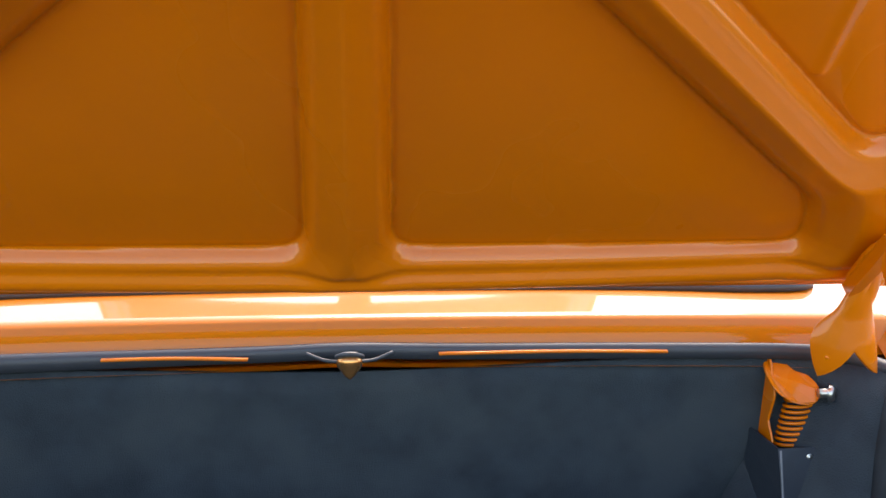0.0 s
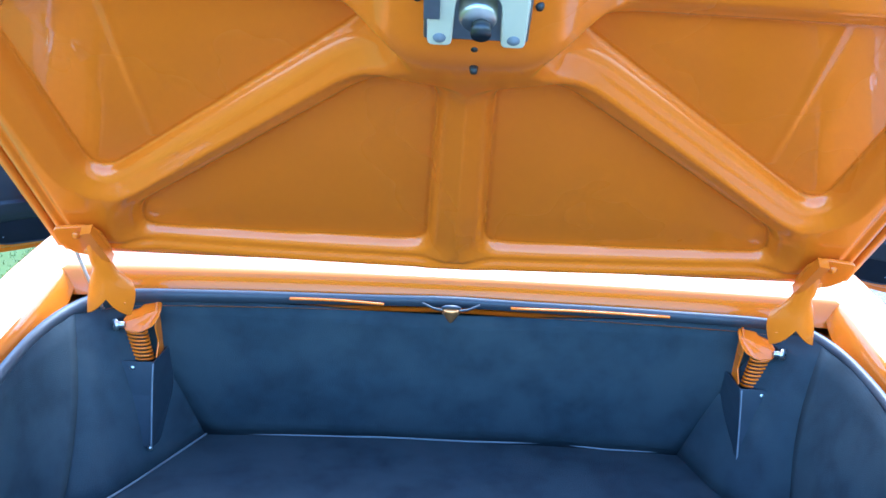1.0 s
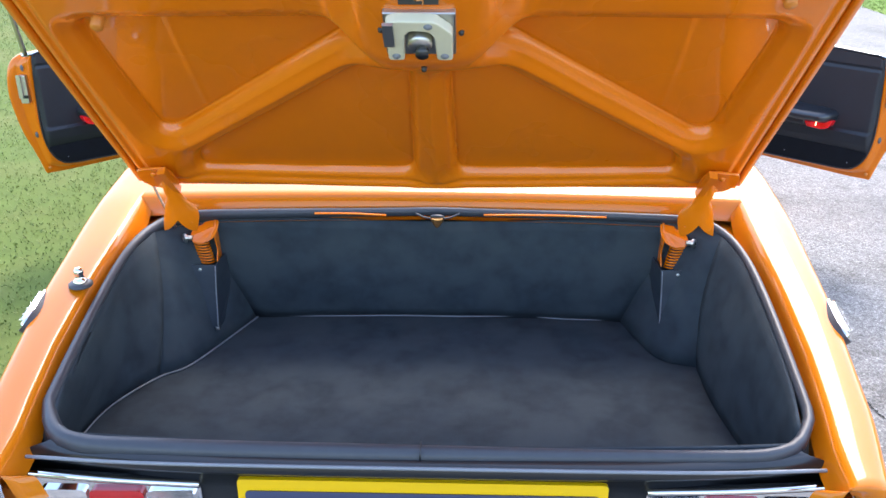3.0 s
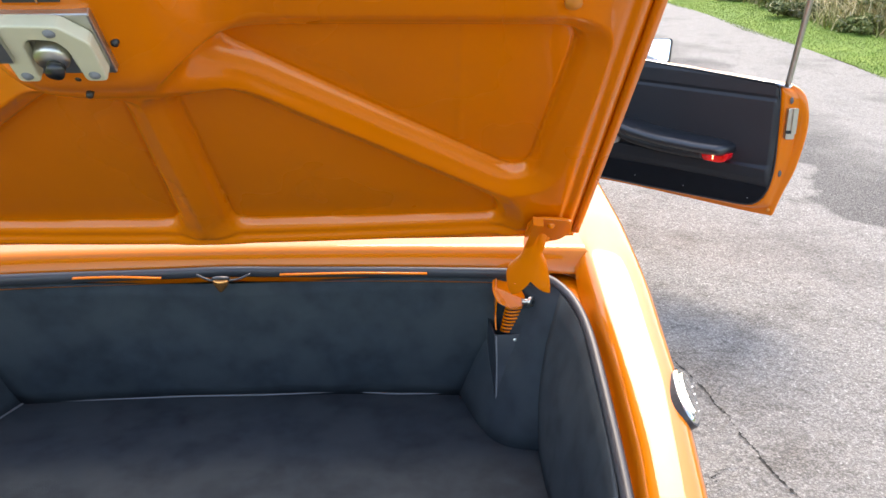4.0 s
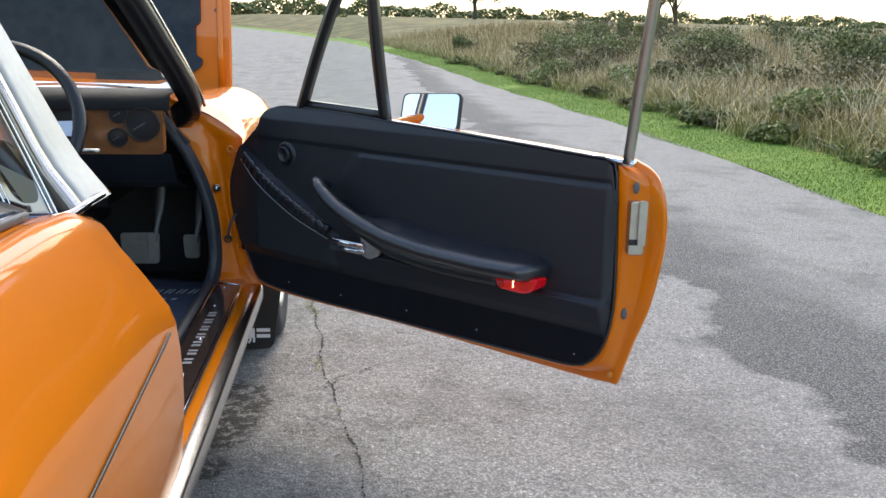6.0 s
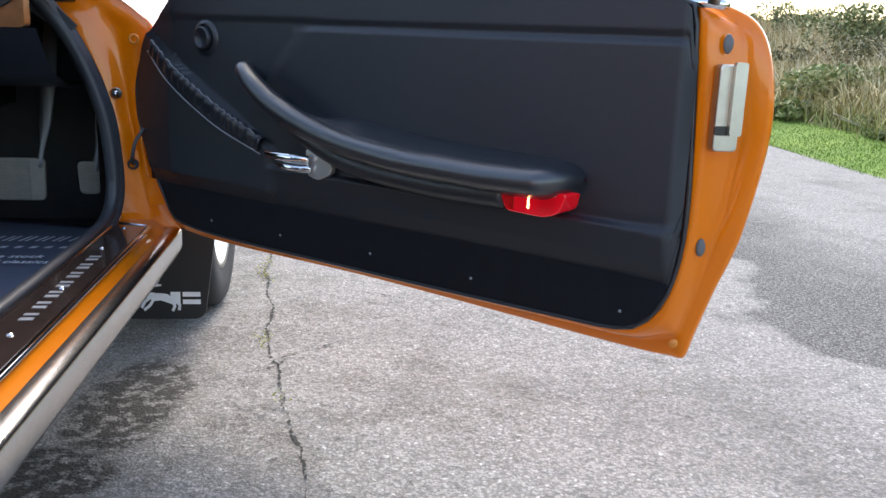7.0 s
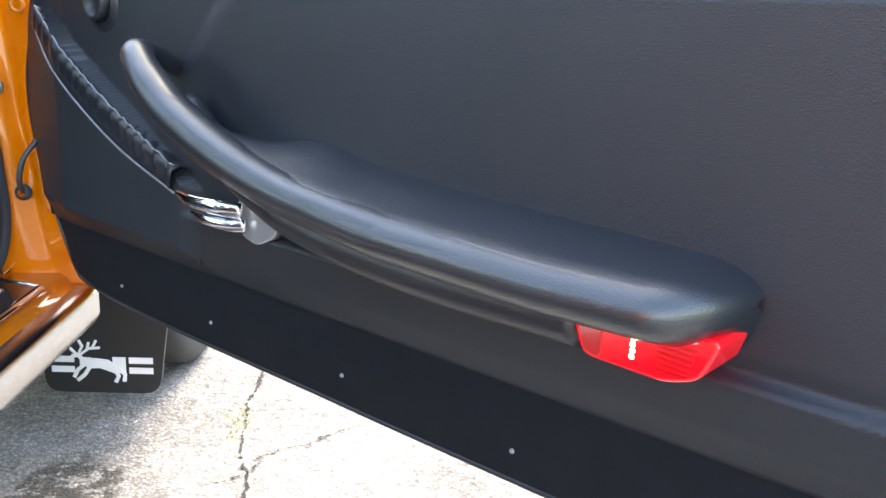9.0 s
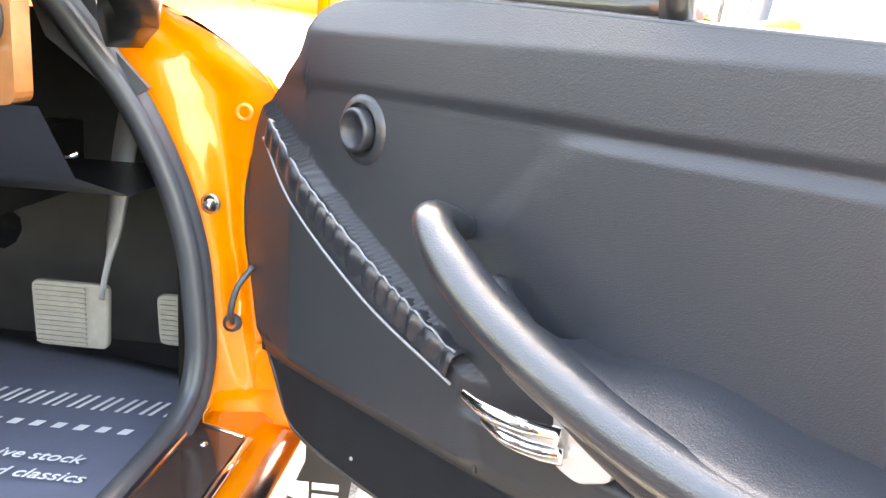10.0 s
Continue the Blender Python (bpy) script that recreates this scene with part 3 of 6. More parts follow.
W = np.where(dist > 0, (boss + 0.034) * (0.45 * np.sqrt(1 - (1 - t) ** 2) + 0.55 * ridge) - 0.034, -0.034)
W -= 0.0022 * np.exp(-((dist / 0.0035) ** 2))
W += 0.0022 * np.exp(-(((dist - 0.013) / 0.007) ** 2))
# panels bulge a little, with a pressed seam across the upper ones
W += 0.002 * np.clip(-dist / 0.08, 0, 1)
seam = np.abs(np.abs(PX) - (0.408 - 0.02 * (PV - 0.3))) / 0.006
W += np.where((dist < -0.004) & (PV > 0.27), 0.0016 * np.exp(-seam ** 2), 0)
edge = np.minimum(np.minimum(0.62 - np.abs(PX), PV + 0.006), LENGTH - PV)
W -= 0.02 * (1 - np.clip(edge / 0.022, 0, 1)) ** 2
W -= 0.004 * np.exp(-(((edge - 0.03) / 0.006) ** 2))
crown = -0.012 * (PX / 0.62) ** 2
WID = 1 + 0.016 * PV / 0.63
verts = np.stack([PX * WID, PV + 0 * W, W + crown], -1)
lid = part("boot_lid", grid([[tuple(p) for p in r] for r in verts]), ORANGE_IN, car, "raised orange boot lid with pressed inner ribs", m=LID_M)
ox, ov = np.linspace(-0.624, 0.624, 53), np.linspace(-0.004, LENGTH + 0.005, 25)
outer = [[(x * (1 + 0.016 * v / 0.63), v, -0.05 - 0.02 * (x / 0.62) ** 2 + (0.02 if abs(x) > 0.615 or v < 0 or v > LENGTH else 0)) for x in ox] for v in ov]
part("lid_skin", grid(outer), ORANGE, lid, "outer skin of the boot lid")
hem = spline([(-0.621, 0.0, -0.03), (-0.63, 0.4, -0.03), (-0.634, LENGTH, -0.03)], 30)
for sg in (1, -1):
    part("lid_hem", tube([(-sg * x, y, z) for x, y, z in hem], [(0.006, -0.012), (0.006, 0.012), (-0.006, 0.012), (-0.006, -0.012)], 30, up=(0, 0, 1)), ORANGE_IN, lid)
part("lid_front_hem", box(-0.618, 0.618, -0.006, 0.004, -0.046, -0.016), ORANGE_IN, lid)
# lock
lock = part("boot_lock", box(-0.048, 0.048, 0.474, 0.562, 0.0, 0.011), STEEL, lid, "plated steel lock plate", False, pose(0, 0.142, 0.090))
bevelled(lock, 0.002)
horseshoe = rounded([(-0.044, 0.482), (-0.022, 0.482), (-0.020, 0.535), (-0.012, 0.546), (0.012, 0.544), (0.020, 0.532), (0.022, 0.482), (0.044, 0.482), (0.044, 0.54), (0.022, 0.564), (-0.03, 0.566), (-0.044, 0.560)], 0.006, 4)
bevelled(part("lock_guide", slab(horseshoe, 0.011, 0.027), PLASTIC_CREAM, lock, "cream nylon striker guide", False), 0.002)
part("lock_barrel", turned([(0.0, 0.03), (0.014, 0.03), (0.017, 0.026), (0.017, 0.011)], 24, pose(0.0, 0.517, 0)), STEEL, lock)
part("lock_tongue", cyl(0.009, 0.009, 0.012, 16, pose(0.003, 0.511, 0.028)), BLACK_PAINT, lock)
part("lock_lever", box(-0.047, -0.033, 0.52, 0.565, 0.028, 0.033), STEEL, lock, "", False)
for x, y in ((-0.033, 0.492), (0.033, 0.492), (0.012, 0.555)):
    part("rivet", turned([(0.0, 0.0295), (0.004, 0.029), (0.006, 0.027)], 14, pose(x, y, 0)), GREY, lock)
for x, y in ((0.0, 0.455), (0.001, 0.424), (-0.054, 0.515), (0.055, 0.51)):
    part("lock_screw", turned([(0.0, 0.005), (0.0035, 0.004), (0.0042, 0.0), (0.0042, -0.012)], 12, pose(x, y, 0.0)), BLACK_STEEL, lock)
part("lock_slot", box(-0.026, 0.026, 0.574, 0.64, -0.004, 0.006), BLACK_PAINT, lock, "black recess above the lock", False)
part("lock_rod", tube([(0.005, 0.574, 0.006), (0.006, 0.585, 0.008), (-0.004, 0.588, 0.01), (-0.004, 0.595, 0.01), (0.006, 0.60, 0.008), (0.002, 0.63, 0.006)], ring(0.0014, 6), 30), COPPER, lock)
for x, v in ((-0.506, 0.537), (0.528, 0.594)):
    part("blanking_plug", turned([(0.0, 0.003), (0.008, 0.003), (0.010, 0.001), (0.011, -0.03)], 18, pose(x, v, -0.004)), ORANGE_DULL, lid)

# ---- hinges ----
for sg in (1, -1):
    def pt(x, y, z, sg=sg):
        return (sg * x, y, z)

    # black box below the hinge, drawn out to a point
    a = [pt(0.487, 0.634, 0.706), pt(0.551, 0.634, 0.706), pt(0.548, 0.705, 0.715), pt(0.476, 0.715, 0.715)]
    b = [pt(0.489, 0.624, 0.65), pt(0.556, 0.622, 0.65), pt(0.552, 0.70, 0.65), pt(0.474, 0.72, 0.65)]
    c = [pt(0.487, 0.602, 0.566), pt(0.500, 0.602, 0.566), pt(0.50, 0.70, 0.55), pt(0.476, 0.72, 0.55)]
    v = a + b + c
    f = [(i, (i + 1) % 4, 4 + (i + 1) % 4, 4 + i) for i in range(4)] + [(4 + i, 4 + (i + 1) % 4, 8 + (i + 1) % 4, 8 + i) for i in range(4)] + [(8, 9, 10, 11)]
    hb = solid(part("hinge_box", (v, f), HINGE_STEEL, car, "black steel hinge pocket", False), 0.003)
    part("pocket_screw", turned([(0, 0.003), (0.004, 0.001)], 10, Matrix.Translation(pt(0.522, 0.631, 0.696)) @ pose(0, 0, 0, 90)), STEEL, hb)
    part("pocket_bead", tube([pt(0.488, 0.632, 0.704), pt(0.489, 0.622, 0.65), pt(0.487, 0.600, 0.566)], ring(0.0016, 6), 12), GREY, hb)
    part("pocket_foot", cyl(0.004, 0.004, 0.006, 10, Matrix.Translation(pt(0.489, 0.602, 0.563))), STEEL, hb)
    # orange bracket with its curved lever, spring and bolt
    m = Matrix(((sg, 0, 0, 0), (0, 0, 1, 0), (0, 1, 0, 0), (0, 0, 0, 1)))
    back = [(0.489, 0.700), (0.549, 0.700), (0.545, 0.735), (0.531, 0.762), (0.515, 0.765), (0.505, 0.79), (0.478, 0.79), (0.472, 0.73)]
    br = part("hinge_bracket", slab(back, 0.694, 0.698, m), ORANGE_IN, car, "orange hinge bracket", False)
    ym = Matrix(((0, 0, sg, 0), (1, 0, 0, 0), (0, 1, 0, 0), (0, 0, 0, 1)))
    cheek = rounded([(0.654, 0.762), (0.668, 0.728), (0.652, 0.704), (0.690, 0.706), (0.718, 0.722), (0.722, 0.770), (0.705, 0.806), (0.684, 0.812), (0.670, 0.80)], 0.005, 3)
    bevelled(part("bracket_cheek", slab(cheek, 0.488, 0.491, ym), ORANGE_IN, br, "wide orange cheek plate", False), 0.001)
    side = rounded([(0.640, 0.700), (0.692, 0.702), (0.692, 0.768), (0.668, 0.768), (0.655, 0.738), (0.640, 0.713)], 0.008, 4)
    bevelled(part("bracket_cheek", slab(side, 0.546, 0.550, ym), ORANGE_IN, br, "outer orange cheek plate", False), 0.001)
    tab = part("bracket_tab", slab([(0.472, 0.754), (0.487, 0.756), (0.489, 0.724), (0.477, 0.722)], 0.710, 0.713, m), ORANGE_IN, br, "orange tab", False)
    part("tab_plate", slab([(0.476, 0.749), (0.484, 0.750), (0.486, 0.731), (0.479, 0.730)], 0.707, 0.710, m), STEEL, tab, "bare steel tab", False)
    part("tab_bolt", turned([(0, 0.004), (0.004, 0.003), (0.005, 0.0)], 10, Matrix.Translation(pt(0.481, 0.707, 0.741)) @ pose(0, 0, 0, 90)), STEEL, tab)
    bow = spline([(0.470, 0.818), (0.489, 0.816), (0.503, 0.796), (0.524, 0.787), (0.538, 0.771), (0.534, 0.755), (0.517, 0.753), (0.498, 0.760), (0.481, 0.775), (0.470, 0.797)], 50, True)
    lever = part("lever", slab([(x, z) for x, z in bow], 0.643, 0.651, m), ORANGE_IN, br, "curved orange lever", False)
    for w in lever.data.vertices:
        # the upper end leans back into the bracket
        q = min(1.0, max(0.0, (w.co.z - 0.765) / 0.055))
        w.co += Vector((sg * 0.022 * q, 0.045 * q, -0.012 * q))
    bevelled(lever, 0.0025, 3)
    part("pivot_pin", cyl(0.0055, 0.0055, 0.016, 14, Matrix.Translation(pt(0.534 if sg > 0 else 0.550, 0.640, 0.768)) @ pose(0, 0, 0, 0, 90)), STEEL, br, "bright pivot pin")
    part("pivot_head", turned([(0.004, 0.003), (0.008, 0.002), (0.010, 0.0), (0.010, -0.004)], 16, Matrix.Translation(pt(0.551, 0.640, 0.767)) @ pose(0, 0, 0, 90, 0, sg * 50)), STEEL, br)
    coil = [pt(0.515 + 0.016 * math.cos(a) + 0.0002 * a, 0.668 + 0.013 * math.sin(a), 0.696 + 0.00105 * a) for a in np.arange(0, 56, 0.5)]
    part("spring", tube(coil, ring(0.0022, 6), 380), ORANGE_IN, br, "orange coil spring")
    # arm: a strap folded along its middle that widens to two rounded lobes
    left = spline([(0.544, 0.582, 0.955), (0.535, 0.590, 0.908), (0.524, 0.598, 0.876), (0.508, 0.607, 0.857), (0.502, 0.608, 0.838), (0.505, 0.606, 0.815), (0.511, 0.605, 0.799)], 26)
    fold = spline([(0.556, 0.578, 0.948), (0.549, 0.583, 0.900), (0.546, 0.587, 0.872), (0.544, 0.588, 0.860), (0.543, 0.588, 0.848), (0.542, 0.588, 0.838), (0.541, 0.588, 0.830)], 26)
    right = spline([(0.568, 0.582, 0.941), (0.562, 0.590, 0.893), (0.560, 0.596, 0.878), (0.567, 0.601, 0.862), (0.572, 0.603, 0.842), (0.576, 0.603, 0.820), (0.577, 0.602, 0.801)], 26)
    rows = []
    for i, (a, b, c) in enumerate(zip(left, fold, right)):
        q = max(0.0, i / 25 - 0.6) / 0.4
        row = []
        for p0, p1, us in ((a, b, (0, 0.2, 0.4, 0.6, 0.8, 1.0)), (b, c, (0.2, 0.4, 0.6, 0.8, 1.0))):
            for u in us:
                x, y, z = (1 - u) * np.array(p0) + u * np.array(p1)
                row.append(pt(x, y - 0.004 * u * (1 - u) * 4 * min(1, i / 8), z - 0.004 * q * 4 * u * (1 - u)))
        rows.append(row)
    hinge = part("hinge_arm", grid(rows), ORANGE_IN, car, "orange folded hinge arm")
    for x, z in ((0.517, 0.822), (0.536, 0.882)):
        part("arm_rivet", turned([(0, 0.003), (0.003, 0.002), (0.004, 0.0)], 10, Matrix.Translation(pt(x, 0.5925 if z > 0.85 else 0.5975, z)) @ pose(0, 0, 0, 90)), ORANGE_IN, hinge)
    bevelled(solid(hinge, 0.004, 0.0), 0.001, 2)
    out = rounded([(0.53, 0.082), (0.545, 0.10), (0.60, 0.09), (0.605, 0.05), (0.588, 0.02), (0.545, 0.012), (0.528, 0.025)], 0.012, 4)
    hp = part("hinge_plate", slab([(sg * x, y) for x, y in out], 0.0, 0.006, LID_M), ORANGE_IN, car, "riveted hinge plate on the lid", False)
    bevelled(hp, 0.0015)
    part("strap_flange", slab([(sg * x, y) for x, y in ((0.528, 0.02), (0.540, 0.025), (0.552, 0.10), (0.535, 0.105))], 0.004, 0.02, LID_M), ORANGE_IN, hp, "", False)
    for x, y in ((0.568, 0.075), (0.565, 0.028)):
        part("rivet", turned([(0, 0.006), (0.005, 0.004), (0.007, 0.0)], 12, LID_M @ pose(sg * x, y, 0.006)), ORANGE_IN, hp)
    part("drain_hole", turned([(0, 0.0012), (0.005, 0.0012)], 12, LID_M @ pose(sg * 0.595, 0.022, -0.006)), BLACK_PAINT, hp)
part("lid_strut", tube([(-0.592, 0.60, 0.915), (-0.575, 0.605, 0.86), (-0.556, 0.61, 0.805)], ring(0.0028, 8), 12), STEEL, car, "thin steel lid stay")
part("stay_ball", turned([(0, 0.008), (0.006, 0.006), (0.008, 0), (0.006, -0.006), (0, -0.008)], 12, pose(-0.592, 0.60, 0.917)), BLACK_PAINT, car)

# copper-coloured bump stop and bright strips under the front edge
cone = part("bump_stop", turned([(0, -0.03), (0.004, -0.026), (0.011, -0.012), (0.012, -0.008), (0.012, -0.004), (0.010, 0.0)], 20, pose(0, 0.650, 0.818, -25) @ Matrix.Diagonal((1.2, 1.2, 0.8, 1))), COPPER, car, "copper-coloured conical peg")
part("peg_collar", turned([(0.0105, -0.003), (0.0135, -0.002), (0.0135, 0.002), (0.008, 0.005)], 20, pose(0, 0.650, 0.819, -25) @ Matrix.Diagonal((1.2, 1.2, 0.8, 1))), RUBBER, cone)
for sg in (1, -1):
    part("peg_wire", tube([(sg * 0.010, 0.656, 0.812), (sg * 0.028, 0.664, 0.812), (sg * 0.048, 0.672, 0.818)], ring(0.002, 6), 12), RUBBER, car)
for x0, x1, nm in ((0.10, 0.365, "edge_strip"), (-0.269, -0.112, "edge_strip")):
    part(nm, tube([(x0, 0.674, 0.8145), ((x0 + x1) / 2, 0.677, 0.814), (x1, 0.672, 0.8125)], [(0.003, -0.0014), (0.003, 0.0014), (-0.003, 0.0014), (-0.003, -0.0014)], 10), ORANGE_IN, car, "bare orange edge strip")

# carpet piping along the floor edge
for pts in ([(-0.43, 0.733, FLOOR_Z + 0.003), (-0.2, 0.744, FLOOR_Z + 0.001), (-0.1, 0.742, FLOOR_Z + 0.004), (0.05, 0.745, FLOOR_Z + 0.002), (0.2, 0.745, FLOOR_Z + 0.005), (0.3, 0.738, FLOOR_Z + 0.002), (0.43, 0.733, FLOOR_Z + 0.004)], [(-0.43, 0.733, FLOOR_Z + 0.002), (-0.50, 0.565, FLOOR_Z + 0.002), (-0.535, 0.495, FLOOR_Z + 0.003), (-0.58, 0.455, FLOOR_Z + 0.003), (-0.635, 0.355, FLOOR_Z + 0.004), (-0.655, 0.26, FLOOR_Z + 0.003), (-0.66, 0.09, FLOOR_Z + 0.003)]):
    part("carpet_piping", tube(pts, ring(0.0018, 6), 90), GREY, car, "grey carpet edge piping")
part("seal_joint", box(-0.002, 0.0, -0.034, -0.004, 0.70, 0.7135), BLACK_PAINT, car)

# rear lamp clusters
for sg in (1, -1):
    def RX(x0, x1, z0, z1, y0=-0.012, sg=sg):
        return slab(rounded([(sg * x0, z0), (sg * x1, z0), (sg * x1, z1), (sg * x0, z1)], 0.01, 4), 0.012, 0.02, pose(0, 0, 0, 90))
    cl = part("rear_lamp", slab(rounded([(sg * 0.345, 0.50), (sg * 0.672, 0.50), (sg * 0.672, 0.652), (sg * 0.345, 0.632)], 0.01, 4), 0.0, 0.012, pose(0, 0, 0, 90)), CHROME, car, "chrome-rimmed rear lamp unit", False)
    for x0, x1, mt, nm in ((0.352, 0.43, LENS_CLEAR, "reversing_lens"), (0.434, 0.52, LENS_RED, "brake_lens"), (0.524, 0.60, LENS_CLEAR, "reflector_lens"), (0.604, 0.664, LENS_AMBER, "indicator_lens")):
        part(nm, RX(x0, x1, 0.508, 0.622), mt, cl, nm.replace("_", " "), False)
    part("lamp_top_trim", tube([(sg * 0.345, -0.016, 0.634), (sg * 0.5, -0.018, 0.643), (sg * 0.672, -0.014, 0.655)], ring(0.006, 8), 20), CHROME, cl)
    mm = Matrix.Translation((sg * 0.7345, 0.322, 0.757)) @ Vector((sg * 0.76, -0.12, 0.64)).to_track_quat("Z", "Y").to_matrix().to_4x4() @ pose(0, 0, 0, 0, 0, 90)
    oval = [(0.027 * math.sin(q), 0.070 * math.copysign(abs(math.cos(q)) ** 0.8, math.cos(q))) for q in np.linspace(0, 2 * math.pi, 36, endpoint=False)]
    part("marker_gasket", slab([(x * 1.10, y * 1.05) for x, y in oval], -0.02, 0.004, mm), RUBBER, car, "thin dark lamp gasket", False)
    mk = bevelled(part("side_marker", slab(oval, -0.02, 0.009, mm), CHROME, car, "chrome-rimmed oval side marker lamp", False), 0.007, 4)
    lens = part("marker_lens", slab([(x * 0.66, y * 0.80) for x, y in oval], 0.007, 0.013, mm), LENS_CLEAR, mk, "clear ribbed marker lens", False)
    bevelled(lens, 0.004, 3)
    for q in (-0.035, -0.012, 0.012, 0.035):
        part("lens_rib", slab([(-0.013, q - 0.002), (0.013, q - 0.002), (0.013, q + 0.002), (-0.013, q + 0.002)], 0.0132, 0.0142, mm), LENS_CLEAR, lens, "", False)
# aerial base on the left wing
ab = part("aerial_base", turned([(0.022, 0.0), (0.022, 0.004), (0.018, 0.007), (0.012, 0.008)], 24, pose(-0.66, 0.36, 0.789)), RUBBER, car, "black rubber aerial gasket")
part("aerial_cap", turned([(0.013, 0.006), (0.013, 0.012), (0.009, 0.015), (0.0075, 0.022), (0.009, 0.024), (0.009, 0.031), (0.005, 0.036), (0, 0.037)], 20, pose(-0.66, 0.36, 0.789)), CHROME, ab, "chrome aerial cap")
part("wing_pinstripe", tube([(waist_x(y) + 0.0035, y, 0.592 + 0.033 * (y - 1.18)) for y in (1.88, 1.6, 1.35, 1.1, 0.85, 0.6)], [(0.0015, -0.002), (0.0015, 0.002), (-0.0015, 0.002), (-0.0015, -0.002)], 40), FLAP, car, "thin dark side moulding")

# ---- doors ----
DOOR_PAIRS = [(.124, .385, .05, .355), (.6, .380, .6, .352), (1.0, .384, 1.05, .344), (1.085, .387, 1.150, .3455), (1.112, .396, 1.167, .346), (1.137, .42, 1.179, .385), (1.158, .465, 1.199, .450), (1.170, .55, 1.230, .545), (1.166, .68, 1.251, .69), (1.158, .80, 1.232, .797), (1.152, .838, 1.180, .838), (1.09, .846, 1.10, .845), (.6, .874, .6, .872), (.18, .888, .18, .888), (.10, .828, .075, .86), (0, .746, -.01, .75), (-.04, .616, -.05, .60), (.035, .445, .0, .43)]
U = Vector((0.737, -0.675, 0)).normalized()


def door_relief(s, z):
    """How far the inner panel stands proud at a point of it."""
    rear = float(np.interp(z, [0.37, 0.468, 0.476, 0.50, 0.534, 0.5405, 0.5465, 0.56, 0.65, 0.786, 0.796, 0.806, 0.855, 0.888], [0.0, 0.003, 0.010, 0.021, 0.030, 0.031, 0.0185, 0.020, 0.022, 0.025, 0.018, 0.023, 0.023, 0.008]))
    line = 0.753 - 0.53 * (s - 0.061)
    front = 0.018 if z > line else 0.034 * math.sin(min(1, max(0.0, (z - 0.38) / 0.12)) * math.pi / 2)
    if z < 0.50:
        front = float(np.interp(z, [0.37, 0.466, 0.478, 0.50], [0.0, 0.003, 0.012, front]))
    k = float(np.clip((s - 0.385) / 0.02, 0, 1))
    upper = float(np.clip((s - 0.40 - 1.03 * (min(z, 0.81) - 0.736)) / 0.035, 0, 1)) if z > line else k
    k = upper if z > line else k
    if z > 0.79:
        k = max(k, min(1.0, (z - 0.79) / 0.02))
    return rear * k + front * (1 - k)


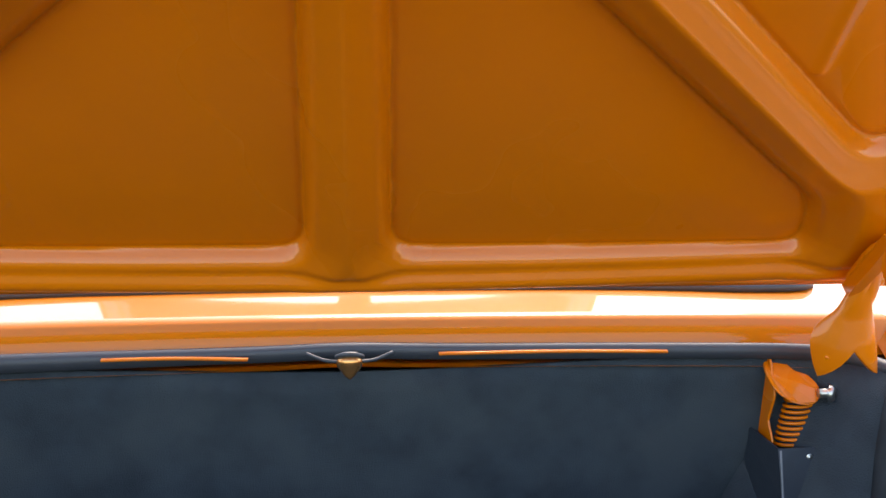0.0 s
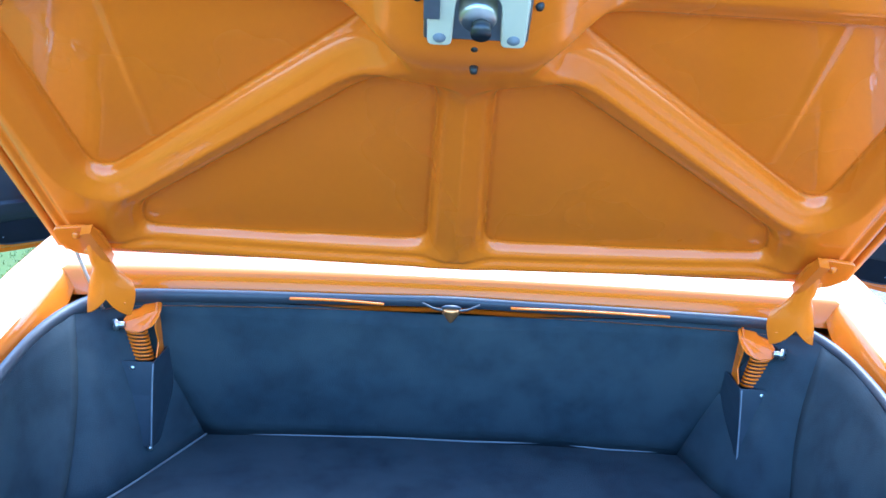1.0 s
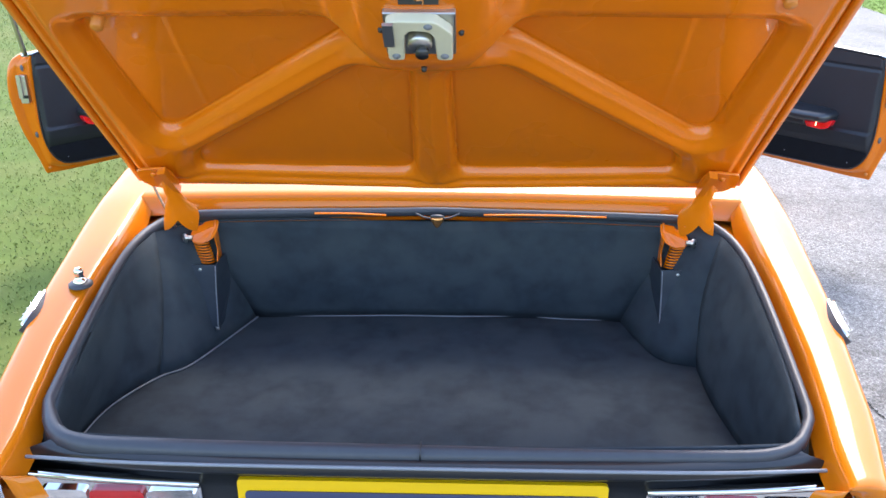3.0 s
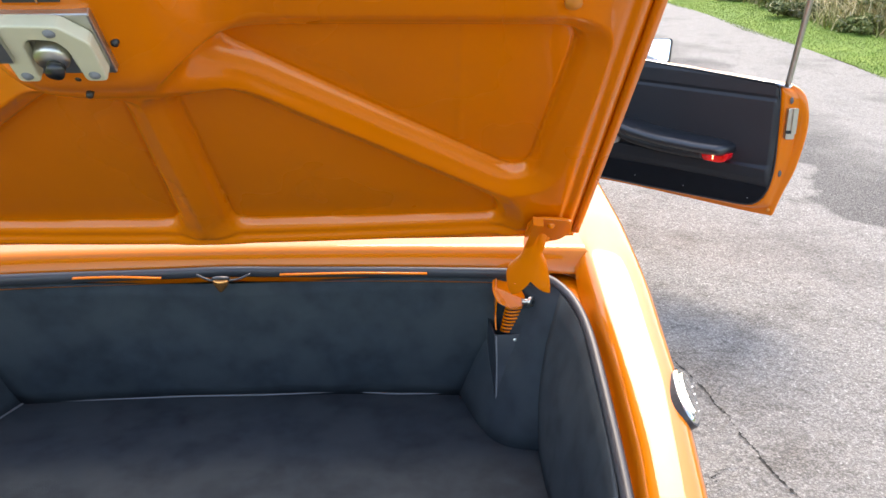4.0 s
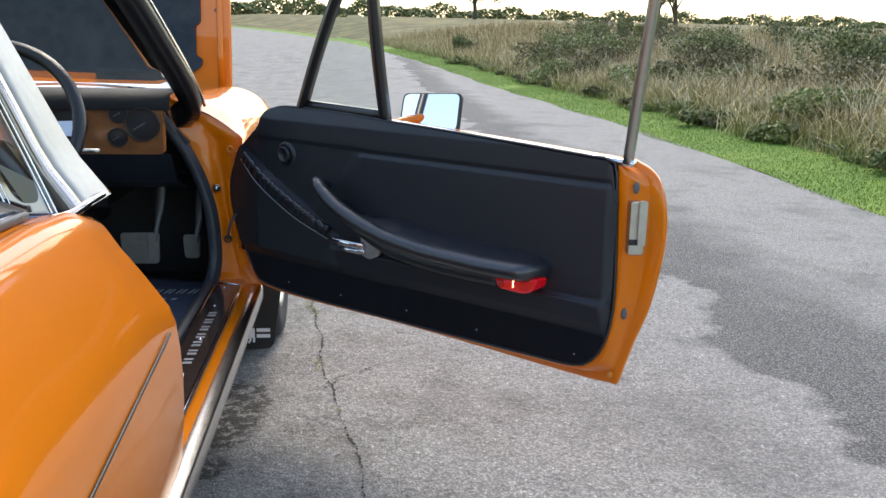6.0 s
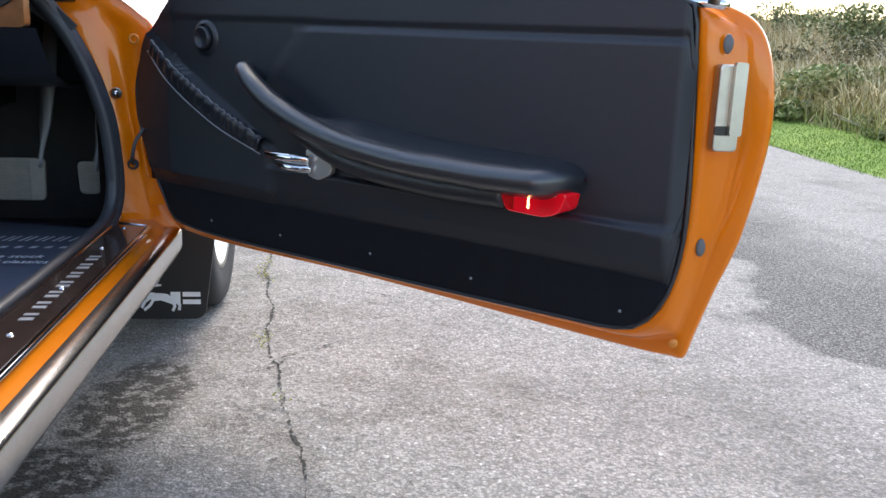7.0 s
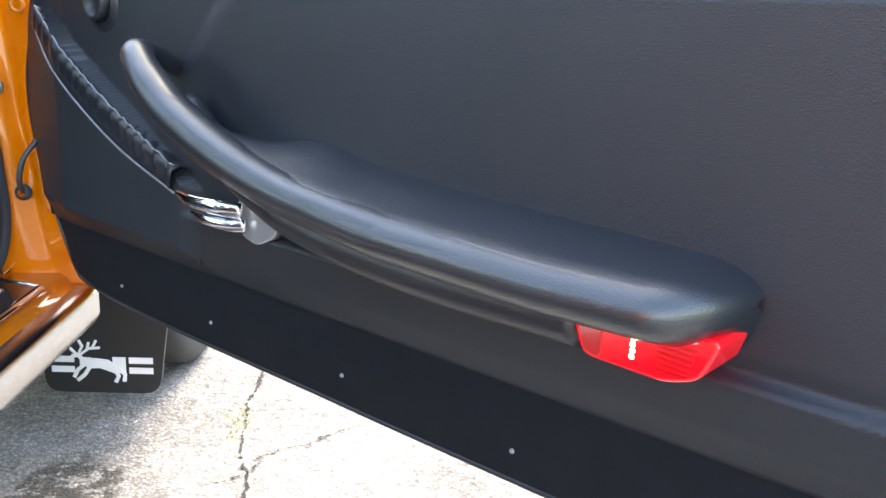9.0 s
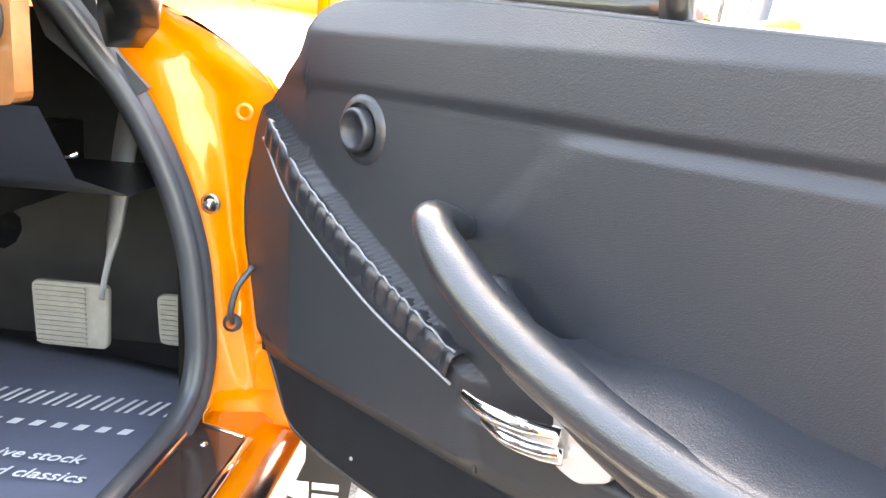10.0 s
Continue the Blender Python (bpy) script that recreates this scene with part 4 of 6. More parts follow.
def make_door(sg):
    """A wide-open door in its own axes: s along it from the hinge, d towards the cabin, z up. sg: 1 for the right-hand one."""
    def P(s, d, z):
        return (s, -sg * d, z)

    flat = Matrix(((1, 0, 0, 0), (0, 0, -sg, 0), (0, 1, 0, 0), (0, 0, 0, 1)))
    u = Vector((sg * U.x, U.y, 0))
    ny = Vector((-u.y, u.x, 0))
    m = Matrix.Translation((sg * 0.778, 3.038, 0)) @ Matrix(((u.x, ny.x, 0, 0), (u.y, ny.y, 0, 0), (0, 0, 1, 0), (0, 0, 0, 1)))
    pan = spline([(a, b) for a, b, _, _ in DOOR_PAIRS], 360, True)
    skin = spline([(c, e) for _, _, c, e in DOOR_PAIRS], 360, True)
    loops = [(pan, -0.02), (pan * 0.9995, -0.004), (0.93 * pan + 0.07 * skin, -0.002), (0.74 * pan + 0.26 * skin, -0.007), (0.50 * pan + 0.50 * skin, -0.033), (0.42 * pan + 0.58 * skin, -0.043), (0.36 * pan + 0.64 * skin, -0.0445), (0.06 * pan + 0.94 * skin, -0.0455), (skin, -0.049), (skin, -0.057)]
    cen = skin.mean(axis=0)
    loops += [(cen + (skin - cen) * 0.97, -0.075), (cen + (skin - cen) * 0.5, -0.10), (cen + (skin - cen) * 0.02, -0.105)]
    rows = [[P(a, d, z) for a, z in lp] + [P(lp[0][0], d, lp[0][1])] for lp, d in loops]
    door = part("door", grid(rows), ORANGE_IN, car, "open orange door with black trim", m=m)
    s_all = np.concatenate([np.linspace(-0.038, 0.1, 20), np.linspace(0.106, 0.44, 60), np.linspace(0.46, 1.10, 44), np.linspace(1.11, 1.167, 12)])
    top = [(a, b) for a, b, _, _ in DOOR_PAIRS[9:17]][::-1]
    bot = [(a, b) for a, b, _, _ in [DOOR_PAIRS[16], DOOR_PAIRS[17]] + DOOR_PAIRS[0:8]]
    sp_t, sp_b = spline(top + [(1.168, 0.77)], 300), spline(bot, 300)
    zt = np.interp(s_all, sp_t[:, 0], sp_t[:, 1])
    zb = np.interp(s_all, sp_b[:, 0], sp_b[:, 1])
    rows = []
    for s, z0, z1 in zip(s_all, zb, zt):
        fade = min(1, (s + 0.05) / 0.16, (1.172 - s) / 0.02)
        rows.append([P(s, door_relief(s, z) * fade + 0.001, z) for z in z0 + (z1 - z0) * np.linspace(0, 1, 180)])
    part("door_panel", grid(rows), VINYL_DULL, door, "black vinyl door panel")
    part("panel_edge", tube([P(a, 0.001, b) for a, b in pan[::6]], ring(0.004, 6), 120, True, up=(0, 1, 0)), VINYL, door)
    # carpeted lower strip with its screws
    sl = np.linspace(0.0, 1.155, 60)
    zl = np.interp(sl, sp_b[:, 0], sp_b[:, 1])
    part("lower_carpet", grid([[P(s, (0.0058 + 0.004 * math.sin(math.pi * q)) * min(1, (s + 0.05) / 0.16, (1.17 - s) / 0.02), z0 + 0.004 + (0.470 + 0.004 * math.sin(9 * s) - z0 - 0.004) * q) for q in np.linspace(0, 1, 9)] for s, z0 in zip(sl, zl)]), DOOR_CARPET, door, "black carpet strip along the door bottom")
    # armrest: a pull strap that widens to a shelf
    arm = [P(0.362, 0.012, 0.698), P(0.372, 0.050, 0.714), P(0.384, 0.078, 0.719), P(0.415, 0.088, 0.698), P(0.47, 0.092, 0.666), P(0.55, 0.093, 0.636), P(0.63, 0.091, 0.615), P(0.72, 0.089, 0.604), P(0.82, 0.087, 0.598), P(0.90, 0.085, 0.597), P(0.945, 0.080, 0.598), P(0.968, 0.070, 0.599), P(0.978, 0.045, 0.600)]
    part("armrest", tube(arm, ring(0.018, 16, 1.2), 110, scale=[0.55, 0.7, 0.95, 1, 1, 1, 1, 1, 1, 1, 1, 0.9]), ARM_VINYL, door, "padded black armrest with a bright worn edge")
    # flatter underside strip that runs back from the strap to the lamp
    under = [P(0.42, 0.040, 0.672), P(0.47, 0.046, 0.632), P(0.55, 0.050, 0.598), P(0.65, 0.052, 0.576), P(0.78, 0.052, 0.566), P(0.92, 0.050, 0.566)]
    part("armrest_base", tube(under, ring(0.022, 14, 1.3), 70, scale=[0.4, 0.8, 1, 1, 1, 1]), VINYL, door, "padded lower edge of the armrest")
    rows = []
    for s in np.concatenate([np.linspace(0.50, 0.985, 34), 0.985 + 0.045 * np.sin(np.linspace(0.1, math.pi / 2, 10))]):
        z = float(np.interp(s, [0.44, 0.53, 0.62, 0.74, 0.90, 1.04], [0.672, 0.638, 0.616, 0.602, 0.597, 0.600]))
        top = float(np.interp(s, [0.50, 0.54, 0.585, 0.62, 0.68, 0.80, 1.04], [0.640, 0.642, 0.649, 0.649, 0.637, 0.629, 0.620]))
        e = max(0.0, (s - 0.985) / 0.045)
        c = max(0.02, 1 - e * e) ** 0.5
        top = z + (top - z) * c * min(1, 0.5 + (s - 0.5) / 0.06)
        rows.append([P(s, 0.018, top), P(s, 0.02 + 0.03 * c, top), P(s, 0.02 + 0.056 * c, z + 0.021 * c), P(s, 0.02 + 0.078 * c, z + 0.0175 * c), P(s, 0.02 + 0.092 * c, z + 0.005 * c), P(s, 0.02 + 0.092 * c, z - 0.007 * c), P(s, 0.02 + 0.082 * c, z - 0.0185 * c), P(s, 0.02 + 0.072 * c, z - 0.022 * c), P(s, 0.02 + 0.045 * c, z - 0.030 * c), P(s, 0.02 + 0.02 * c, z - 0.048 * c), P(s, 0.012, z - 0.062 * c)])
    smoothed(part("armrest_shelf", grid(rows), ARM_VINYL, door, "black vinyl armrest shelf"), 1)
    lamp = part("door_lamp", slab(rounded([(0.928, 0.547), (0.990, 0.545), (1.014, 0.553), (1.027, 0.583), (0.916, 0.579)], 0.009, 5), 0.012, 0.072, flat), LIT_RED, door, "lit red door lamp", False)
    bevelled(lamp, 0.006, 3)
    # added overlay without emission: the bulb's glow fading towards this end
    end = part("lens_end", slab(rounded([(0.931, 0.550), (0.943, 0.549), (0.943, 0.5775), (0.920, 0.5765)], 0.004, 4), 0.070, 0.0728, flat), LENS_RED, lamp, "darker overlay for the fading glow at the lens end", False)
    bevelled(end, 0.001, 2)
    for i in range(6):
        z = 0.5535 + i * 0.0038
        part("lens_rib", slab([(0.983, z - 0.0008), (1.006 + 0.001 * i, z - 0.0008), (1.006 + 0.001 * i, z + 0.0008), (0.983, z + 0.0008)], 0.0715, 0.0726, flat), LENS_RED, lamp, "", False)
    part("lens_seam", tube([P(0.978, 0.0722, 0.5765), P(1.002, 0.0724, 0.577), P(1.022, 0.069, 0.580)], ring(0.0009, 6), 12), SILVER_BRIGHT, lamp, "bright lens edge")
    for i in range(4):
        part("bulb", turned([(0, 0.0012), (0.0016, 0.0006), (0.0022, -0.0006)], 10, flat @ pose(0.966 + 0.0004 * (i % 2), 0.5565 + i * 0.0042, 0.0724)), BULB, lamp, "glowing bulb", False)
    # release handle: escutcheon and two-pronged lever
    hd = part("door_handle", slab(rounded([(0.49, 0.588), (0.535, 0.575), (0.553, 0.563), (0.55, 0.548), (0.52, 0.534), (0.495, 0.54)], 0.008, 4), 0.024, 0.036, flat), SILVER_BRIGHT, door, "chrome door release handle", False)
    bevelled(hd, 0.004, 3)
    part("lever", tube([P(0.405, 0.052, 0.572), P(0.44, 0.058, 0.570), P(0.48, 0.055, 0.570), P(0.505, 0.042, 0.568)], ring(0.0075, 10, 0.6), 24, scale=[0.6, 1, 1.1, 1.2]), CHROME, hd)
    part("lever_lower", tube([P(0.428, 0.05, 0.556), P(0.46, 0.054, 0.553), P(0.49, 0.048, 0.552), P(0.508, 0.04, 0.553)], ring(0.006, 10, 0.6), 24, scale=[0.5, 1, 1.1, 1.2]), CHROME, hd)
    # map pocket with its gathered top edge
    n = 170
    v, fc, hem = [], [], []
    for i in range(n):
        q = i / (n - 1)
        s, z = 0.048 + (0.378 - 0.048) * q, 0.752 - (0.752 - 0.588) * q - 0.011 * math.sin(math.pi * q)
        g = 0.0028 * math.sin(q * 105 + 2 * math.sin(q * 17)) * (0.5 + 0.6 * q)
        nx_, nz_ = 0.46, 0.888
        hem.append(P(s + nx_ * (0.005 + g), (0.037 + g * 0.6) * (0.45 + 0.55 * min(1, (s + 0.02) / 0.15)), z + nz_ * (0.006 + g)))
        for w, d in ((-0.027, 0.034), (-0.020, 0.037 + g), (-0.007, 0.039 + g * 1.2), (0.004, 0.040 + g), (0.006 + g, 0.032), (0.003, 0.014)):
            v.append(P(s + nx_ * w * 0.9, d * (0.45 + 0.55 * min(1, (s + 0.02) / 0.15)), z + nz_ * w))
    for i in range(n - 1):
        fc += [(i * 6 + j, i * 6 + j + 1, i * 6 + j + 7, i * 6 + j + 6) for j in range(5)]
    part("pocket_hem", (v, fc), VINYL, door, "gathered elastic pocket top")
    part("pocket_piping", tube([P(0.03, 0.021, 0.735), P(0.12, 0.039, 0.676), P(0.25, 0.040, 0.608), P(0.375, 0.037, 0.565)], ring(0.0014, 6), 40), GREY, door, "thin grey pocket piping")
    part("hem_edge", tube(hem[::2], ring(0.0013, 5), 170), GREY, door, "light worn edge of the pocket hem")
    part("pocket_seam", tube([P(0.392, 0.024, 0.575), P(0.394, 0.026, 0.53), P(0.396, 0.02, 0.484)], ring(0.002, 6), 14), VINYL, door)
    # round speaker knob
    k = Matrix.Translation(P(0.212, 0.018, 0.766)) @ pose(0, 0, 0, 90 * sg)
    sp = part("mirror_control", turned([(0.035, 0.0), (0.033, 0.004), (0.026, 0.006)], 30, k), VINYL, door, "round black mirror control")
    part("knob", turned([(0.0215, 0.004), (0.0215, 0.013), (0.0200, 0.0155), (0.0165, 0.016), (0.016, 0.012), (0, 0.0115)], 30, k), VINYL, sp)
    for s, z in ((0.397, 0.412), (0.62, 0.416), (0.832, 0.413), (1.09, 0.415), (0.2, 0.41)):
        part("screw", turned([(0, 0.0022), (0.0018, 0.0016), (0.0026, 0.0)], 10, Matrix.Translation(P(s, 0.0095, z)) @ pose(0, 0, 0, 90 * sg)), GREY, door)
    # latch and rubber buffers on the shut face
    la = part("latch", slab(rounded([(-0.014, 0.655), (0.018, 0.655), (0.018, 0.765), (-0.014, 0.765)], 0.006, 4), 0.0, 0.022, Matrix.Translation(P(1.196, -0.012, 0)) @ Matrix(((0.75, 0, 0.66, 0), (-sg * -0.66, 0, sg * -0.75, 0), (0, 1, 0, 0), (0, 0, 0, 1)))), STEEL, door, "plated steel door latch", False)
    bevelled(la, 0.002)
    part("latch_cover", slab(rounded([(0.002, 0.676), (0.018, 0.676), (0.018, 0.768), (0.002, 0.768)], 0.004, 4), 0.0225, 0.031, la_matrix(P, sg)), STEEL, la, "worn steel latch cover", False)
    part("latch_claw", slab(rounded([(-0.0145, 0.676), (0.004, 0.676), (0.004, 0.688), (-0.0145, 0.688)], 0.003, 4), 0.02, 0.0235, la_matrix(P, sg)), BLACK_PAINT, la, "", False)
    for s, d, z in ((1.197, -0.012, 0.79), (1.187, -0.018, 0.52)):
        part("rubber_buffer", turned([(0.011, 0.0), (0.010, 0.003), (0.006, 0.0042), (0, 0.0045)], 20, Matrix.Translation(P(s, d, z)) @ Matrix(((0.75, 0, 0.66, 0), (sg * 0.66, 0, -sg * 0.75, 0), (0, 1, 0, 0), (0, 0, 0, 1))) @ Matrix.Diagonal((0.6, 1.15, 0.8, 1))), BUFFER, door, "grey rubber buffer")
    part("drain_grommet", turned([(0.007, 0.0), (0.006, 0.003), (0, 0.003)], 14, Matrix.Translation(P(1.158, -0.03, 0.372)) @ Matrix(((0.75, 0, 0.66, 0), (sg * 0.66, 0, -sg * 0.75, 0), (0, 1, 0, 0), (0, 0, 0, 1)))), ORANGE_DULL, door)
    # waist rail, quarter light and window frame
    part("waist_rail", tube([P(0.18, -0.014, 0.884), P(0.6, -0.014, 0.872), P(0.9, -0.014, 0.852), P(1.15, -0.012, 0.841), P(1.19, -0.012, 0.838)], [(0.012, -0.006), (0.012, 0.005), (-0.012, 0.005), (-0.012, -0.006)], 30), CHROME, door, "chrome waist rail")
    bar = [(0.010, -0.012), (0.010, 0.012), (-0.010, 0.012), (-0.010, -0.012)]
    fr = part("quarter_light", tube([P(0.235, -0.012, 0.872), P(0.352, 0.03, 1.05), P(0.47, 0.062, 1.222), P(0.478, 0.064, 1.235)], bar, 24, up=(0, 1, 0)), BLACK_PAINT, door, "black-framed quarter light")
    part("division_bar", tube([P(0.532, -0.012, 0.868), P(0.540, 0.03, 1.04), P(0.548, 0.064, 1.235)], bar, 16, up=(0, 1, 0)), BLACK_PAINT, fr)
    part("bottom_bar", tube([P(0.25, -0.012, 0.894), P(0.53, -0.012, 0.884)], [(0.011, -0.010), (0.011, 0.016), (-0.011, 0.016), (-0.011, -0.010)], 8, up=(0, 0, 1)), BLACK_PAINT, fr)
    g = part("pane", ([P(0.262, -0.004, 0.90), P(0.53, -0.004, 0.89), P(0.543, 0.06, 1.225), P(0.478, 0.06, 1.225), P(0.264, -0.006, 0.90), P(0.532, -0.006, 0.89), P(0.545, 0.058, 1.225), P(0.48, 0.058, 1.225)], [(0, 1, 2, 3), (7, 6, 5, 4), (0, 4, 5, 1), (1, 5, 6, 2), (2, 6, 7, 3), (3, 7, 4, 0)]), GLASS, fr, "", False)
    g.visible_shadow = False
    part("quarter_catch", turned([(0.012, 0), (0.012, 0.02), (0.0, 0.022)], 14, Matrix.Translation(P(0.52, 0.05, 1.17)) @ pose(0, 0, 0, 90 * sg)), BLACK_STEEL, fr, "small dark catch")
    rail = [P(1.178, -0.005, 0.84), P(1.215, 0.04, 1.02), P(1.254, 0.085, 1.20)]
    part("window_frame", tube(rail, [(0.007, -0.011), (0.007, 0.011), (-0.007, 0.011), (-0.007, -0.011)], 16, up=(0, 1, 0)), STEEL, door, "grey metal rear window channel")
    part("window_top_rail", tube([P(1.262, 0.087, 1.205), P(1.10, 0.084, 1.215), P(0.85, 0.076, 1.228), P(0.55, 0.064, 1.238), P(0.478, 0.062, 1.238)], [(0.010, -0.007), (0.010, 0.007), (-0.010, 0.007), (-0.010, -0.007)], 24), CHROME, door, "chrome window top rail")
    # door mirror
    mm = Matrix.Translation(P(0.572, -0.14, 0.894)) @ pose(0, 0, 0, 90 - 13 * sg, 0, (17 if sg > 0 else -17))
    out = rounded([(-0.082, -0.05), (0.078, -0.05), (0.080, 0.05), (-0.078, 0.043)], 0.016, 5)
    mi = part("door_mirror", slab(out, -0.009, 0.009, mm), BLACK_STEEL, door, "black-rimmed rectangular door mirror", False)
    bevelled(mi, 0.005, 3)
    part("mirror_glass", slab([(x * 0.93, y * 0.91) for x, y in out], -0.0098, 0.0098, mm), MIRROR, mi, "mirror glass", False)
    part("mirror_stalk", tube([P(0.52, -0.065, 0.865), P(0.535, -0.10, 0.872), P(0.56, -0.14, 0.88)], ring(0.012, 10), 12), ORANGE, mi)
    return door


def la_matrix(P, sg):
    return Matrix.Translation(P(1.196, -0.012, 0)) @ Matrix(((0.75, 0, 0.66, 0), (sg * 0.66, 0, -sg * 0.75, 0), (0, 1, 0, 0), (0, 0, 0, 1)))


MIRROR = mat("mirror", (0.9, 0.91, 0.92), 0.02, 1.0, 0.0, 0.0, 5.0)
door_r = make_door(1)
door_l = make_door(-1)

# ---- hood cover and roll hoop ----
TRIM = [(-0.692, 1.68), (-0.690, 1.43), (-0.672, 1.08), (-0.63, 0.875), (-0.57, 0.83), (-0.35, 0.845), (0, 0.85), (0.35, 0.845), (0.57, 0.83), (0.63, 0.875), (0.672, 1.08), (0.690, 1.43), (0.692, 1.68)]
FRONT = [(-0.60, 1.68), (-0.567, 1.603), (-0.49, 1.45), (-0.40, 1.31), (-0.30, 1.19), (-0.15, 1.12), (0, 1.10), (0.15, 1.12), (0.30, 1.19), (0.40, 1.31), (0.49, 1.45), (0.567, 1.603), (0.60, 1.68)]
a, b = spline(TRIM, 90), spline(FRONT, 90)
rows = []
for t in np.linspace(0.05, 1, 14):
    rows.append([(p[0] * (1 - t) + q[0] * t, p[1] * (1 - t) + q[1] * t, deck_z(p[1]) + 0.008 + 0.02 * math.sin(t * math.pi * 0.6)) for p, q in zip(a, b)])
rows.append([(x, y + 0.01, z - 0.03) for x, y, z in rows[-1]])
solid(part("hood_cover", grid(rows), HOOD, car, "black vinyl-covered hood lid"), 0.004)
for off, r, mt, nm, lb in ((0.008, 0.004, RUBBER, "trim_gasket", "black trim gasket"), (-0.012, 0.016, CHROME, "hood_trim", "polished hood trim"), (-0.033, 0.004, RUBBER, "trim_groove", "dark trim groove"), (-0.049, 0.013, CHROME, "hood_trim_inner", "polished inner hood trim")):
    c = spline(TRIM, 80)
    d = np.gradient(c, axis=0)
    nrm = np.stack([d[:, 1], -d[:, 0]], -1) / np.linalg.norm(d, axis=1)[:, None]
    c = c + nrm * off
    part(nm, tube([(x, y, deck_z(y) + 0.006) for x, y in c[::2]], [(r * 1.2, -0.004), (r, 0.003), (r * 0.4, 0.0065), (-r * 0.4, 0.0065), (-r, 0.003), (-r * 1.2, -0.004)], 120), mt, car, lb)
for sg in (1, -1):
    # roll hoop post: polished rear face and a knurled outer flank, leaning inwards and back
    def rear(z, f, sg=sg):
        h = z - 0.85
        return Vector((sg * (0.610 - 0.30 * h), 1.722 - 0.17 * h, z)).lerp(Vector((sg * (0.698 - 0.335 * h), 1.752 - 0.19 * h, z)), f)

    def flank(z, f, sg=sg):
        h = z - 0.85
        return rear(z, 1).lerp(Vector((sg * (0.700 - 0.385 * h), 1.915 - 0.27 * h, z)), f)

    def facing(face):
        up, across = face(1.2, 0.5) - face(0.85, 0.5), face(0.95, 1) - face(0.95, 0)
        n = up.cross(across).normalized()
        return n if n.x * sg > 0 else -n

    def strip(face, f0, f1, h, material, nm, lb, parent):
        n, v = facing(face), []
        for z in np.linspace(0.825, 1.24, 14):
            flare = 0.015 * max(0.0, 0.90 - z) / 0.07
            v.append([tuple(face(z, f0 + (f1 - f0) * q) + n * (hh + flare)) for q, hh in ((0, -0.02), (0, h * 0.5), (0.15, h), (0.85, h), (1, h * 0.5), (1, -0.02))])
        return part(nm, grid(v), material, parent, lb)

    post = strip(rear, 0.0, 1.0, 0.0, POLISHED, "roll_hoop_post", "polished stainless roll-hoop post", car)
    strip(rear, -0.16, 0.06, 0.008, VINYL, "post_edge", "black edge padding", post)
    for f0, f1 in ((0.36, 0.40), (0.43, 0.455), (0.90, 0.94), (0.97, 1.0)):
        strip(rear, f0, f1, 0.005, CHROME, "post_bead", "chrome bead", post)
    strip(flank, 0.0, 0.07, 0.001, BLACK_PAINT, "post_groove", "dark groove", post)
    strip(flank, 0.07, 0.30, 0.004, POLISHED, "post_flank", "polished outer flank", post)
    strip(flank, 0.30, 1.0, 0.006, KNURL, "post_mesh", "bright silver knurled strip", post)
    part("post_lining", tube([tuple(flank(0.84, 0.5) - Vector((sg * 0.055, 0, 0))), tuple(flank(1.23, 0.5) - Vector((sg * 0.055, 0, 0)))], ring(0.045, 10, 1.9), 10, up=(1, 0, 0)), VINYL, post)
    # glossy dark recess at the foot of the rear face, over a polished skirt
    out = facing(rear)
    oval = [(0.70 + 0.19 * math.copysign(abs(math.cos(q)) ** 0.6, math.cos(q)), 0.895 + 0.042 * math.copysign(abs(math.sin(q)) ** 0.7, math.sin(q))) for q in np.linspace(0, 2 * math.pi, 32, endpoint=False)]
    v = [tuple(rear(z, f) + out * (h + 0.015 * max(0.0, 0.90 - z) / 0.07)) for h in (-0.004, 0.0025) for f, z in oval]
    k = len(oval)
    ft = part("post_foot", (v, [tuple(range(k)), tuple(range(k, 2 * k))] + [(i, (i + 1) % k, k + (i + 1) % k, k + i) for i in range(k)]), GLOSS_BLACK, post, "glossy dark oval foot recess", False)
    part("foot_skirt", tube([tuple(rear(0.836, -0.2) + out * 0.018), tuple(rear(0.834, 0.4) + out * 0.022), tuple(rear(0.832, 1.0) + out * 0.018), tuple(flank(0.830, 0.5) + facing(flank) * 0.016), tuple(flank(0.828, 1.0) + facing(flank) * 0.012)], ring(0.008, 8), 30), POLISHED, ft)
    part("post_screw", turned([(0, 0.004), (0.004, 0.003), (0.005, 0)], 10, Matrix.Translation(rear(1.014, 0.39) + out * 0.004) @ out.to_track_quat("Z", "Y").to_matrix().to_4x4()), STEEL, post)
    part("hood_clamp", tube([(sg * 0.545, 1.68, 0.868), (sg * 0.59, 1.672, 0.876), (sg * 0.64, 1.66, 0.862), (sg * 0.675, 1.645, 0.848)], ring(0.010, 8, 1.6), 12), CHROME, car, "chrome hood clamp")
part("roll_hoop_bar", tube([(-0.53, 1.74, 1.20), (-0.44, 1.73, 1.25), (0, 1.72, 1.27), (0.44, 1.73, 1.25), (0.53, 1.74, 1.20)], ring(0.03, 12, 2.4), 40), VINYL, car, "black padded roll-hoop bar")

